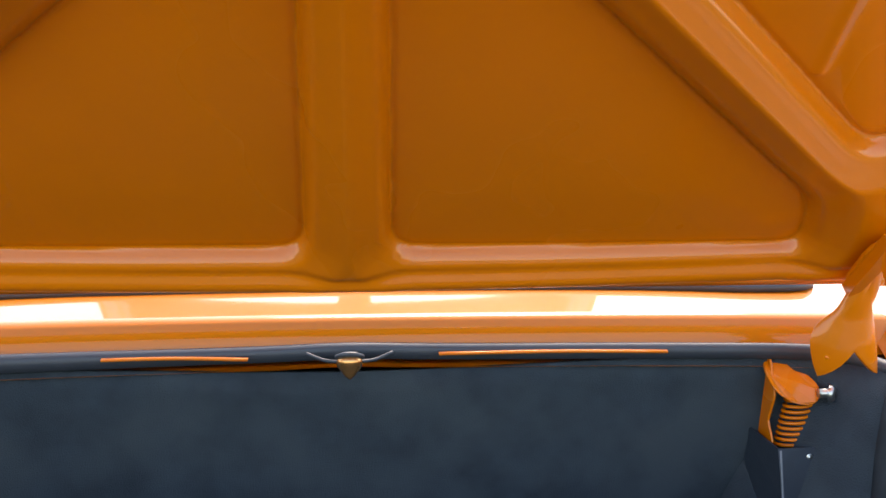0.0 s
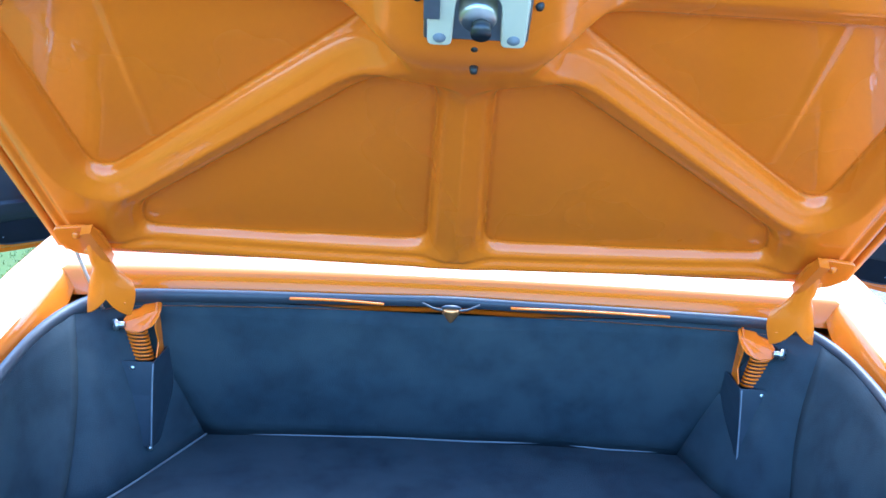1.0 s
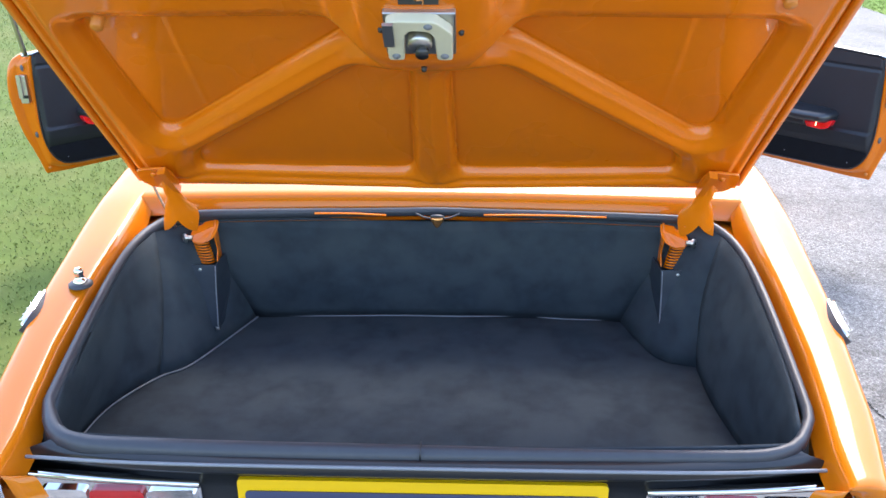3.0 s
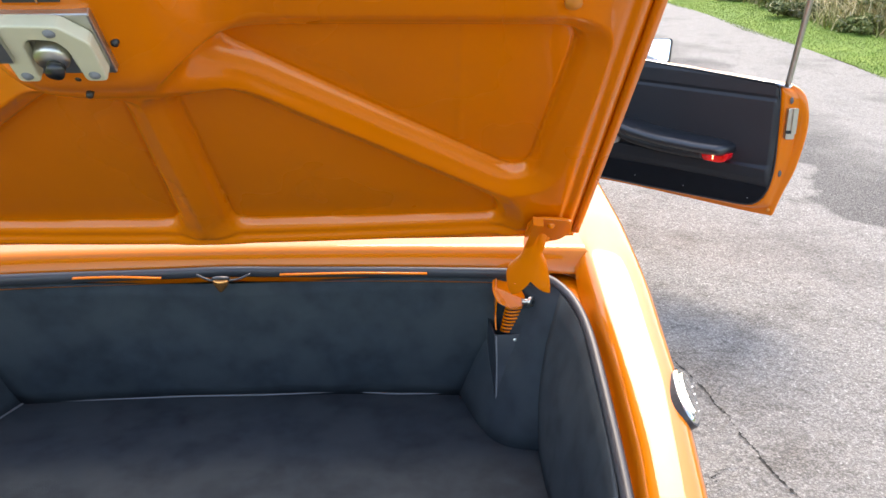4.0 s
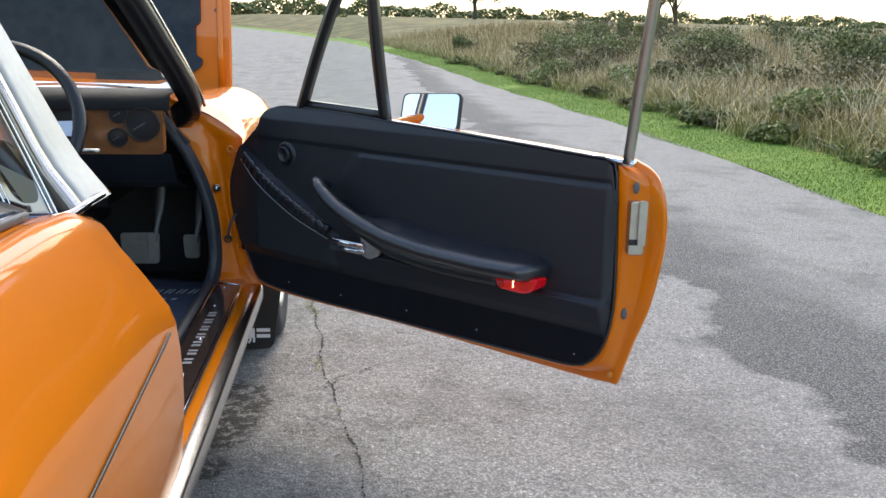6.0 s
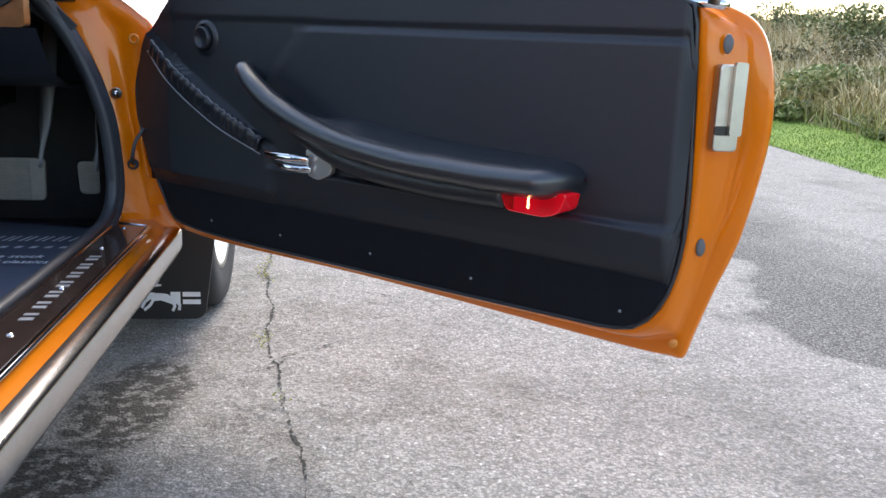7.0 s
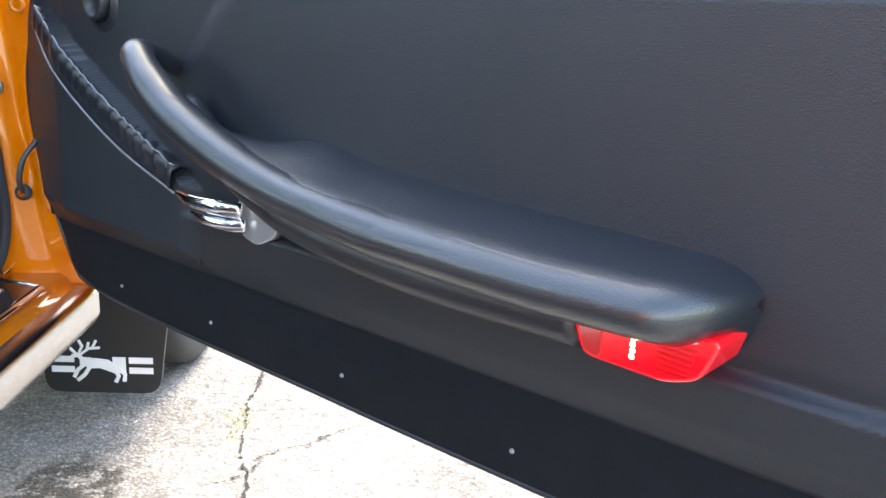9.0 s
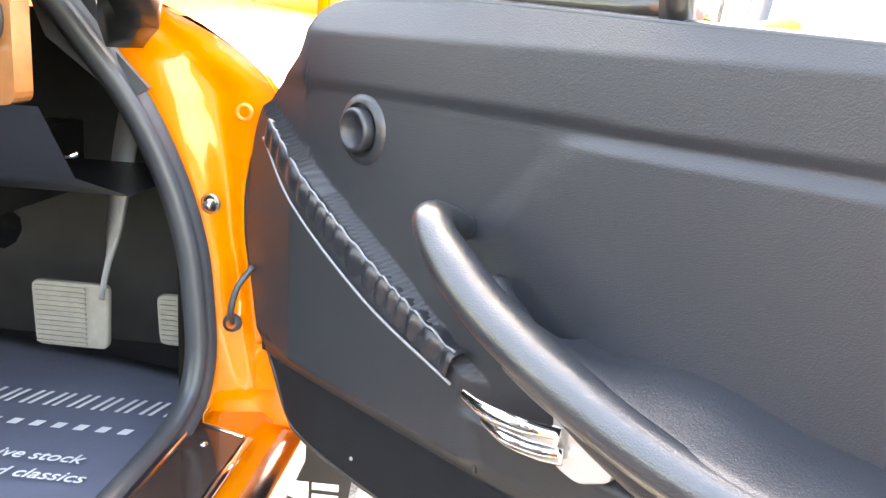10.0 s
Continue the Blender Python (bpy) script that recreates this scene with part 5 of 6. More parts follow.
# ---- cabin ----
part("cabin_floor", box(-0.70, 0.70, 1.1, 3.5, 0.26, 0.285), CABIN_CARPET, car, "black cabin carpet", False)
part("rear_bulkhead", grid([[(x * 1.02, y - 0.02, z) for x, y in FRONT] for z in (0.85, 0.6, 0.285)]), VINYL, car, "black rear bulkhead trim")
part("tunnel", box(-0.11, 0.11, 1.3, 3.3, 0.285, 0.46), CABIN_CARPET, car, "carpeted transmission tunnel", False)
part("footwell_bulkhead", grid([[(-0.7, 3.48, 0.28), (0.7, 3.48, 0.28)], [(-0.7, 3.46, 0.6), (0.7, 3.46, 0.6)], [(-0.7, 3.3, 0.86), (0.7, 3.3, 0.86)]]), CABIN_CARPET, car, "black footwell bulkhead")
for sg in (1, -1):
    part("kick_panel", grid([[(sg * (0.665 - 0.28 * max(0, z - 0.62)), y, z) for z in (0.28, 0.5, 0.62, 0.7, 0.86)] for y in (3.05, 3.2, 3.48)]), CABIN_CARPET, car, "black footwell side trim")
    part("rear_side_trim", grid([[(sg * 0.63, y, z) for z in (0.28, 0.5, 0.7, 0.84)] for y in (1.1, 1.4, 1.7, 1.93)]), VINYL, car, "black rear side trim")
    part("rear_jamb", grid([[(sg * x, 1.925 + 0.0 * x, z) for x in (0.63, 0.70, 0.78)] for z in (0.30, 0.5, 0.66)]), BLACK_PAINT, car, "black rear door jamb")


def seat(sg, name):
    cx = sg * 0.325
    rows = []
    for z, w, y, d in ((0.40, 0.22, 1.98, 0.05), (0.55, 0.235, 1.95, 0.07), (0.72, 0.235, 1.91, 0.075), (0.84, 0.215, 1.875, 0.06), (0.885, 0.19, 1.86, 0.045), (0.905, 0.15, 1.855, 0.02), (0.908, 0.02, 1.855, 0.004)):
        rows.append([(cx + w * math.copysign(abs(math.cos(a)) ** 0.45, math.cos(a)), y + d * math.copysign(abs(math.sin(a)) ** 0.6, math.sin(a)), z) for a in np.linspace(0, 2 * math.pi, 41)])
    back = smoothed(part(name, grid(rows), LEATHER, car, "black leather front seat with headrest"), 1)
    rows = []
    for z, w, d in ((0.885, 0.05, 0.015), (0.892, 0.115, 0.045), (0.92, 0.13, 0.055), (1.0, 0.13, 0.055), (1.045, 0.125, 0.05), (1.062, 0.105, 0.035), (1.066, 0.03, 0.008)):
        rows.append([(sg * 0.275 + w * math.copysign(abs(math.cos(a)) ** 0.4, math.cos(a)), 1.87 + d * math.copysign(abs(math.sin(a)) ** 0.6, math.sin(a)), z) for a in np.linspace(0, 2 * math.pi, 41)])
    smoothed(part("headrest", grid(rows), LEATHER, back, "padded black headrest"), 1)
    bevelled(part("cushion", box(cx - 0.24, cx + 0.24, 1.95, 2.48, 0.30, 0.46), LEATHER, back, "black seat cushion"), 0.05, 4)
    part("back_piping", tube([(cx - 0.22, 1.815, 0.70), (cx - 0.2, 1.80, 0.83), (cx, 1.79, 0.86), (cx + 0.2, 1.80, 0.83), (cx + 0.22, 1.815, 0.70)], ring(0.004, 6), 40), LEATHER, back)


seat(1, "front_seat")
seat(-1, "front_seat")
rows = []
for y, z in ((2.76, 0.885), (2.755, 0.905), (2.77, 0.922), (2.85, 0.93), (3.0, 0.925), (3.08, 0.915)):
    rows.append([(x, y + 0.03 * (x / 0.64) ** 2, z) for x in np.linspace(-0.645, 0.645, 21)])
part("dash_top", grid(rows), DASH_VINYL, car, "black padded dashboard top")
dash = part("dash_panel", slab(rounded([(-0.625, 0.775), (0.625, 0.775), (0.625, 0.895), (-0.625, 0.895)], 0.012), -2.82, -2.79, pose(0, 0, 0, 90)), WOOD, car, "polished wood-veneer dashboard", False)
for x, z, r in ((0.577, 0.85, 0.042), (0.52, 0.876, 0.024), (0.515, 0.817, 0.024), (0.30, 0.85, 0.042), (0.40, 0.85, 0.045), (-0.1, 0.84, 0.024), (0.0, 0.84, 0.024)):
    gm = Matrix.Translation((x, 2.79, z)) @ pose(0, 0, 0, 90)
    g = part("gauge", turned([(r, 0.0), (r, 0.008), (r * 0.95, 0.009), (r * 0.91, 0.004)], 26, gm), BLACK_STEEL, dash, "round black gauge with a bright bezel")
    part("gauge_face", turned([(r * 0.88, 0.004), (0, 0.0045)], 26, gm), BLACK_PAINT, g)
    part("gauge_needle", slab([(-0.0008, -0.2 * r), (0.0008, -0.2 * r), (0.0005, 0.6 * r), (-0.0005, 0.6 * r)], 0.005, 0.006, gm @ pose(0, 0, 0, 0, 0, 120)), GREY, g, "", False)
part("knee_panel", grid([[(x, 2.80, 0.775), (x, 2.86, 0.70), (x, 2.98, 0.66), (x, 3.2, 0.66)] for x in (-0.64, 0, 0.64)]), VINYL, car, "black under-dash panel")
# steering wheel
wm = Matrix.Translation((0.345, 2.45, 0.874)) @ pose(0, 0, 0, 66)
wheel_ring = [tuple(wm @ Vector((0.182 * math.cos(q), 0.182 * math.sin(q), 0))) for q in np.linspace(0, 2 * math.pi, 40, endpoint=False)]
sw = part("steering_wheel", tube(wheel_ring, ring(0.014, 10), 72, True), LEATHER, car, "black leather-rimmed steering wheel")
part("hub", turned([(0, 0.034), (0.03, 0.032), (0.036, 0.02), (0.036, -0.02)], 28, wm), BLACK_PAINT, sw, "black hub")
part("hub_ring", turned([(0.036, 0.006), (0.05, 0.006), (0.052, 0.003), (0.052, -0.003)], 30, wm), SILVER_BRIGHT, sw, "silver hub ring")
for ang in (0, 180, 270):
    sm = wm @ pose(0, 0, 0, 0, 0, ang)
    part("spoke", slab([(0.048, -0.02), (0.10, -0.014), (0.175, -0.017), (0.175, 0.017), (0.10, 0.014), (0.048, 0.02)], -0.002, 0.002, sm), SILVER_BRIGHT, sw, "drilled silver spoke", False)
    for r, q in ((0.075, 0.009), (0.105, 0.007), (0.135, 0.007)):
        part("spoke_hole", turned([(0, 0.0026), (q, 0.0026)], 14, sm @ pose(r, 0, 0)), BLACK_PAINT, sw)
part("steering_column", tube([(0.345, 2.47, 0.86), (0.345, 2.8, 0.72), (0.345, 3.2, 0.55)], ring(0.03, 10), 10), BLACK_PAINT, car, "black steering column")
part("column_stalk", tube([(0.38, 2.6, 0.80), (0.47, 2.58, 0.81), (0.53, 2.57, 0.812)], ring(0.005, 8), 8), STEEL, car)

# pedals and mat in the driver's footwell
for x0, x1, z0, z1, nm, lb in ((0.405, 0.512, 0.392, 0.488, "brake_pedal", "ribbed grey brake pedal pad"), (0.588, 0.632, 0.408, 0.482, "accelerator_pedal", "ribbed grey accelerator pedal")):
    pm = Matrix.Translation((0, 3.17, 0)) @ pose(0, 0, 0, 90)
    pd = bevelled(part(nm, slab(rounded([(x0, z0), (x1, z0), (x1 + 0.004, z1), (x0 - 0.004, z1)], 0.012, 4), -0.012, 0.0, pm), PEDAL, car, lb, False), 0.003)
    k = int((z1 - z0) / 0.007)
    for i in range(1, k):
        z = z0 + i * (z1 - z0) / k
        part("rib", box(x0 + 0.004, x1 - 0.03 if x1 - x0 > 0.06 else x1 - 0.004, 3.166, 3.17, z - 0.0016, z + 0.0016), PEDAL, pd, "", False)
    part("pedal_arm", tube([(x1 - 0.012, 3.18, z1 - 0.02), (x1 + 0.005, 3.19, z1 + 0.08), (x1 + 0.012, 3.22, z1 + 0.2), (x1 + 0.0, 3.3, z1 + 0.3)], [(0.016, -0.004), (0.016, 0.004), (-0.016, 0.004), (-0.016, -0.004)], 20), GREY, pd, "worn grey steel pedal arm")
mat_top = []
for q in np.linspace(0, 1, 20):
    mat_top.append([(x, 2.60 + (0.743 + 0.25 * (0.553 - x)) * q, 0.292 + 0.03 * max(0, q - 0.9) + 0.003 * math.sin(7 * x + 5 * q)) for x in np.linspace(0.14, 0.64, 16)])
floor_mat = solid(part("paper_floor_mat", grid(mat_top), NAVY_MAT, None, ""), 0.002)
tagged(floor_mat, "navy blue paper floor mat with white dealer print", "floor mat")
mp = Matrix.Translation((0.14, 2.62, 0.296)) @ pose(0, 0, 0, 0, 0, 0)
# the dealer's name as pairs of slanted bars, the lines below it as writing
name = [(0.012 + i * 0.0365 + k * 0.014, 0.552, 0.0055, 0.046) for i in range(13) for k in (0, 1)]
bars("mat_print", floor_mat, WHITE_DIM, name, mp, 0.001, 0.0018, "white slanted print", 0.25)
bars("mat_print_small", floor_mat, WHITE_DIM, [(0.06 + i * 0.032, 0.487, 0.014, 0.016) for i in range(12)], mp, 0.001, 0.0016, "small white print", 0.25)


def writing(text, size, material, parent, m, label):
    cu = bpy.data.curves.new("print", "FONT")
    cu.body, cu.size, cu.shear, cu.align_x, cu.extrude = text, size, 0.25, "RIGHT", 0.0004
    tmp = bpy.data.objects.new("print", cu)
    me = bpy.data.meshes.new_from_object(tmp)
    bpy.data.objects.remove(tmp)
    me.materials.append(material)
    ob = new("mat_word", me)
    ob.parent, ob.matrix_basis = parent, m
    ob["label"] = label
    return ob


writing("ive stock", 0.032, WHITE_DIM, floor_mat, mp @ pose(0.405, 0.396, 0.003), "white words")
writing("ed classics", 0.032, WHITE_DIM, floor_mat, mp @ pose(0.431, 0.351, 0.003), "white words")
bars("mat_print_small", floor_mat, WHITE_DIM, [(0.10 + i * 0.027, y, 0.018, 0.017) for i in range(5) for y in (0.396, 0.351)], mp, 0.003, 0.0036, "small white print", 0.25)
part("column_shroud", box(0.28, 0.42, 3.0, 3.3, 0.60, 0.70), BLACK_PAINT, car, "", False)
part("bonnet_release", tube([(0.50, 3.0, 0.685), (0.53, 2.99, 0.69), (0.57, 3.0, 0.70)], ring(0.004, 8), 8), CHROME, car, "bright release lever")

# ---- sills, door jambs and seals ----
for sg in (1, -1):
    def pt(x, y, z, sg=sg):
        return (sg * x, y, z)
    sec = [(0.695, 0.345), (0.70, 0.372), (0.71, 0.376), (0.772, 0.374), (0.782, 0.366), (0.785, 0.360), (0.813, 0.356), (0.818, 0.350), (0.816, 0.322), (0.80, 0.295), (0.70, 0.27)]
    sill = part("sill", grid([[pt(x + 0.004 * math.sin((y - 1.9) * 2.6), y, z) for x, z in sec] for y in np.linspace(1.36, 3.06, 18)]), ORANGE, car, "orange door sill")
    tr = part("sill_plate", slab([pt(0.708, y, 0)[:2] for y in (1.98, 3.0)] + [pt(0.774, y, 0)[:2] for y in (2.98, 1.98)], 0.3765, 0.380), SILL_PLATE, sill, "dark sill kick plate", False)
    bars("plate_lettering", tr, GREY, [(0.730, 2.36 + i * 0.055, 0.020, 0.012) for i in range(7)] + [(0.730, 2.382 + i * 0.055, 0.020, 0.010) for i in range(7)], pose(0, 0, 0) if sg > 0 else Matrix.Diagonal((-1, 1, 1, 1)), 0.3802, 0.3808, "grey lettering")
    for y in (2.05, 2.3, 2.52, 2.78, 2.95):
        part("sill_screw", turned([(0, 0.003), (0.004, 0.002), (0.005, 0)], 10, pose(sg * 0.735 if y > 2.6 else sg * 0.742, y, 0.380)), CHROME, sill)
    part("plate_edging", tube([pt(0.706, 2.0, 0.381), pt(0.706, 2.98, 0.381), pt(0.712, 2.998, 0.381), pt(0.773, 2.978, 0.379)], ring(0.0025, 6), 40), CHROME, sill)
    part("plate_edging_outer", tube([pt(0.778, 1.95, 0.3755), pt(0.778, 2.98, 0.3755)], ring(0.004, 8, 1.6), 12), CHROME, sill)
    cov = part("sill_trim", grid([[pt(x, y, z) for x, z in ((0.800, 0.3585), (0.826, 0.3585), (0.831, 0.353), (0.831, 0.318), (0.826, 0.304), (0.808, 0.290))] for y in np.linspace(1.37, 3.05, 12)]), STAINLESS, sill, "brushed stainless sill cover")
    # front jamb: pressed orange post
    rows = []
    for z in np.linspace(0.345, 0.90, 30):
        xi = float(np.interp(z, [0.34, 0.46, 0.57, 0.66, 0.71, 0.77, 0.83, 0.90], [0.70, 0.705, 0.70, 0.672, 0.652, 0.62, 0.58, 0.55]))
        xo = float(np.interp(z, [0.34, 0.37, 0.45, 0.60, 0.75, 0.785, 0.832, 0.873, 0.90], [0.835, 0.82, 0.785, 0.757, 0.775, 0.79, 0.73, 0.64, 0.58]))
        r = []
        for q in np.linspace(-0.06, 1, 15):
            dent = -0.014 * math.exp(-(((q - 0.55) / 0.16) ** 2)) * (1 if 0.5 < z < 0.80 else 0.3) + 0.008 * math.exp(-(((z - 0.52) / 0.05) ** 2) - ((q - 0.75) / 0.12) ** 2)
            r.append(pt(xi + (xo - xi) * q, 3.045 + 0.02 * q - dent - (0.025 if q < 0 else 0) * 0 + 0.05 * max(0, 0.40 - z) * 0, z))
        rows.append(r)
    jamb = smoothed(part("door_jamb", grid(rows), ORANGE_IN, car, "pressed orange door jamb"), 1)
    part("courtesy_switch", turned([(0.010, 0.0), (0.010, 0.003), (0.006, 0.004), (0.006, 0.014), (0, 0.016)], 16, Matrix.Translation(pt(0.711, 3.045, 0.646)) @ pose(0, 0, 0, 90)), CHROME, jamb, "bright courtesy-light switch")
    part("switch_rim", turned([(0.012, 0.0), (0.012, 0.004), (0.0105, 0.005)], 16, Matrix.Translation(pt(0.711, 3.043, 0.646)) @ pose(0, 0, 0, 90)), STEEL, jamb)
    part("loom", tube([pt(0.765, 3.035, 0.575), pt(0.75, 3.022, 0.55), pt(0.742, 3.022, 0.52), pt(0.738, 3.04, 0.50)], ring(0.004, 8), 20), RUBBER, jamb, "black wiring loom")
    part("loom_grommet", turned([(0.012, 0), (0.011, 0.006), (0.006, 0.009)], 14, Matrix.Translation(pt(0.737, 3.045, 0.498)) @ pose(0, 0, 0, 90)), RUBBER, jamb)
    part("hinge_hole", turned([(0.011, 0.0), (0.011, 0.003), (0.007, 0.004), (0.006, 0.001)], 16, Matrix.Translation(pt(0.752, 3.04, 0.757)) @ pose(0, 0, 0, 90)), ORANGE_DULL, jamb)
    for z in (0.44, 0.72):
        part("door_hinge", box(min(sg * 0.765, sg * 0.80), max(sg * 0.765, sg * 0.80), 3.05, 3.09, z - 0.03, z + 0.03), ORANGE_IN, jamb, "", False)
    path = [pt(0.54, 2.97, 0.905), pt(0.575, 3.0, 0.845), pt(0.628, 3.018, 0.765), pt(0.666, 3.028, 0.68), pt(0.69, 3.03, 0.60), pt(0.699, 3.03, 0.53), pt(0.702, 3.028, 0.45), pt(0.697, 2.99, 0.392), pt(0.69, 2.85, 0.372), pt(0.685, 2.3, 0.37), pt(0.685, 2.02, 0.385), pt(0.675, 1.94, 0.45), pt(0.66, 1.89, 0.65), pt(0.64, 1.84, 0.84)]
    part("door_seal", tube(path, [(0.016, -0.012), (0.018, 0.004), (0.010, 0.016), (0.004, 0.010), (-0.004, 0.010), (-0.010, 0.016), (-0.018, 0.004), (-0.016, -0.012)], 130, up=(sg * 0.9, -0.3, 0.3)), RUBBER, car, "black ribbed rubber door seal")
    part("pillar_rubber", slab([(0.49, 0.93), (0.588, 0.91), (0.590, 0.873), (0.606, 0.824), (0.650, 0.779), (0.620, 0.762), (0.53, 0.83)], 3.012, 3.02, Matrix(((sg, 0, 0, 0), (0, 0, 1, 0), (0, 1, 0, 0), (0, 0, 0, 1)))), RUBBER, car, "rubber pillar gasket", False)
    # windscreen pillar
    wp = part("windscreen_pillar", tube([pt(0.628, 2.99, 0.85), pt(0.672, 2.92, 0.905), pt(0.63, 2.68, 1.09), pt(0.585, 2.45, 1.25)], [(0.020, -0.03), (0.024, 0.0), (0.018, 0.03), (-0.02, 0.03), (-0.028, 0.0), (-0.02, -0.03)], 30, up=(0, 0, 1)), BLACK_PAINT, car, "black windscreen pillar")
    part("pillar_bead", tube([pt(0.70, 2.965, 0.885), pt(0.692, 2.89, 0.945), pt(0.65, 2.66, 1.12), pt(0.605, 2.44, 1.275)], ring(0.005, 8), 24), CHROME, wp, "bright pillar bead")
part("windscreen_header", tube([(-0.585, 2.45, 1.25), (-0.3, 2.43, 1.272), (0, 2.42, 1.28), (0.3, 2.43, 1.272), (0.585, 2.45, 1.25)], ring(0.022, 10, 1.4), 30), BLACK_PAINT, car, "black windscreen header rail")
part("roof_spine", tube([(0, 2.42, 1.28), (0, 2.0, 1.30), (0, 1.72, 1.275)], ring(0.02, 10, 2.2), 16), VINYL, car, "black padded roof spine")
gl = part("windscreen", grid([[(x * (1 - 0.14 * t), 3.06 + 0.05 * (1 - (x / 0.64) ** 2) - 0.6 * t, 0.915 + 0.345 * t) for x in np.linspace(-0.655, 0.655, 17)] for t in np.linspace(0, 1, 6)]), GLASS, car, "curved clear windscreen")
solid(gl, 0.004)
gl.visible_shadow = False
for x0, x1, z in ((0.10, 0.52, 0.935), (-0.45, -0.02, 0.935)):
    part("wiper", tube([(x0, 3.12, z), ((x0 + x1) / 2, 3.105, z + 0.02), (x1, 3.10, z + 0.012)], [(0.006, -0.004), (0.006, 0.004), (-0.006, 0.004), (-0.006, -0.004)], 12), STEEL, car, "bright windscreen wiper")

# ---- front wings, scuttle and raised bonnet ----
for sg in (1, -1):
    rows = []
    for y in np.linspace(3.06, 4.45, 40):
        fade = 0.9 - 0.03 * max(0, y - 3.3) - 0.12 * max(0, (y - 4.1) / 0.35) ** 2
        nar = 1 - 0.06 * max(0, (y - 3.9) / 0.55) ** 2
        arch = max(0.0, 0.35 ** 2 - (y - 3.67) ** 2) ** 0.5
        zb = max(0.27, 0.29 + arch)
        sec = [(0.55, fade - 0.03), (0.575, fade - 0.004), (0.64, fade - 0.022 + 0.016 * min(1, (y - 3.06) / 0.12)), (0.70, fade - 0.048 + 0.022 * min(1, (y - 3.06) / 0.12)), (0.75, fade - 0.082 + 0.022 * min(1, (y - 3.06) / 0.12)), (0.788, fade - 0.115), (0.803, fade - 0.19), (0.812, max(0.62, zb + 0.04)), (0.812, max(0.50, zb + 0.02)), (0.80, max(0.40, zb + 0.01)), (0.76, zb)]
        rows.append([(sg * x * nar, y, z) for x, z in sec])
    smoothed(part("front_wing", grid(rows), ORANGE, car, "glossy orange front wing"), 1)
    fl = part("mudflap", slab(rounded([(sg * 0.62, 0.058), (sg * 0.83, 0.058), (sg * 0.862, 0.29), (sg * 0.62, 0.29)], 0.03, 5), -3.334, -3.326, pose(0, 0, 0, 90)), FLAP, car, "black rubber mudflap with a white emblem", False)
    mk = pose(0, 0, 0, 90)
    bars("flap_print", fl, WHITE_DIM, [(sg * 0.70 - 0.066, 0.098, 0.042, 0.012), (sg * 0.70 - 0.066, 0.118, 0.042, 0.012), (sg * 0.70 + 0.076, 0.098, 0.044, 0.012), (sg * 0.70 + 0.076, 0.118, 0.044, 0.012)], mk, -3.3255, -3.3245 + 0.0, "white plain print")
    bars("flap_print", fl, WHITE_DIM, [(sg * 0.70 - 0.014, 0.112, 0.022, 0.016), (sg * 0.70 + 0.046, 0.098, 0.024, 0.032)], mk, -3.3255, -3.3245, "white plain print")
    flat_z = Matrix(((1, 0, 0, 0), (0, 0, 1, 0), (0, 1, 0, 0), (0, 0, 0, 1)))
    body = [(-0.006, 0.118), (0.012, 0.127), (0.038, 0.124), (0.054, 0.112), (0.058, 0.098), (0.044, 0.100), (0.022, 0.108), (0.0, 0.106)]
    strokes = [[(-0.004, 0.115), (-0.018, 0.104), (-0.026, 0.088)], [(0.004, 0.110), (-0.006, 0.094), (-0.020, 0.082)], [(0.05, 0.106), (0.056, 0.092), (0.050, 0.080)], [(0.056, 0.108), (0.068, 0.096), (0.066, 0.082)],
               [(-0.002, 0.118), (-0.016, 0.132), (-0.028, 0.130)], [(-0.012, 0.134), (0.004, 0.146), (0.024, 0.148)], [(0.0, 0.142), (0.004, 0.158)], [(0.010, 0.147), (0.018, 0.162)], [(-0.016, 0.134), (-0.008, 0.150), (-0.014, 0.162)], [(-0.018, 0.132), (-0.030, 0.146)]]
    shapes = [body]
    for st in strokes:
        w = 0.0035 if st[0][1] < 0.125 else 0.0022
        d = [Vector(st[min(i + 1, len(st) - 1)]) - Vector(st[max(i - 1, 0)]) for i in range(len(st))]
        n = [Vector((-q.y, q.x)).normalized() * w for q in d]
        shapes.append([tuple(Vector(p) + q) for p, q in zip(st, n)] + [tuple(Vector(p) - q) for p, q in reversed(list(zip(st, n)))])
    for i, sh in enumerate(shapes):
        part("emblem_stroke" if i else "flap_emblem", slab([(sg * 0.70 + x, z) for x, z in sh], 3.3238 - 0.00005 * i, 3.3262, flat_z), WHITE_DIM, fl, "" if i else "white animal emblem", False)
part("scuttle", grid([[(x, y, 0.905 - 0.02 * (y - 3.1) - 0.02 * (x / 0.6) ** 2) for x in np.linspace(-0.62, 0.62, 13)] for y in (3.08, 3.2, 3.35, 3.5)]), ORANGE, car, "orange scuttle panel")
part("engine_bay", box(-0.56, 0.56, 3.5, 4.2, 0.55, 0.80), BLACK_PAINT, car, "dark engine bay", False)
bm_ = Matrix.Translation((0, 4.22, 0.80)) @ pose(0, 0, 0, 86)
bon = part("bonnet", slab(rounded([(-0.60, 0.0), (0.60, 0.0), (0.605, 1.0), (-0.605, 1.0)], 0.02), -0.03, 0.0, bm_), ORANGE_IN, car, "raised orange bonnet seen from inside", False)
bevelled(bon, 0.008, 3)
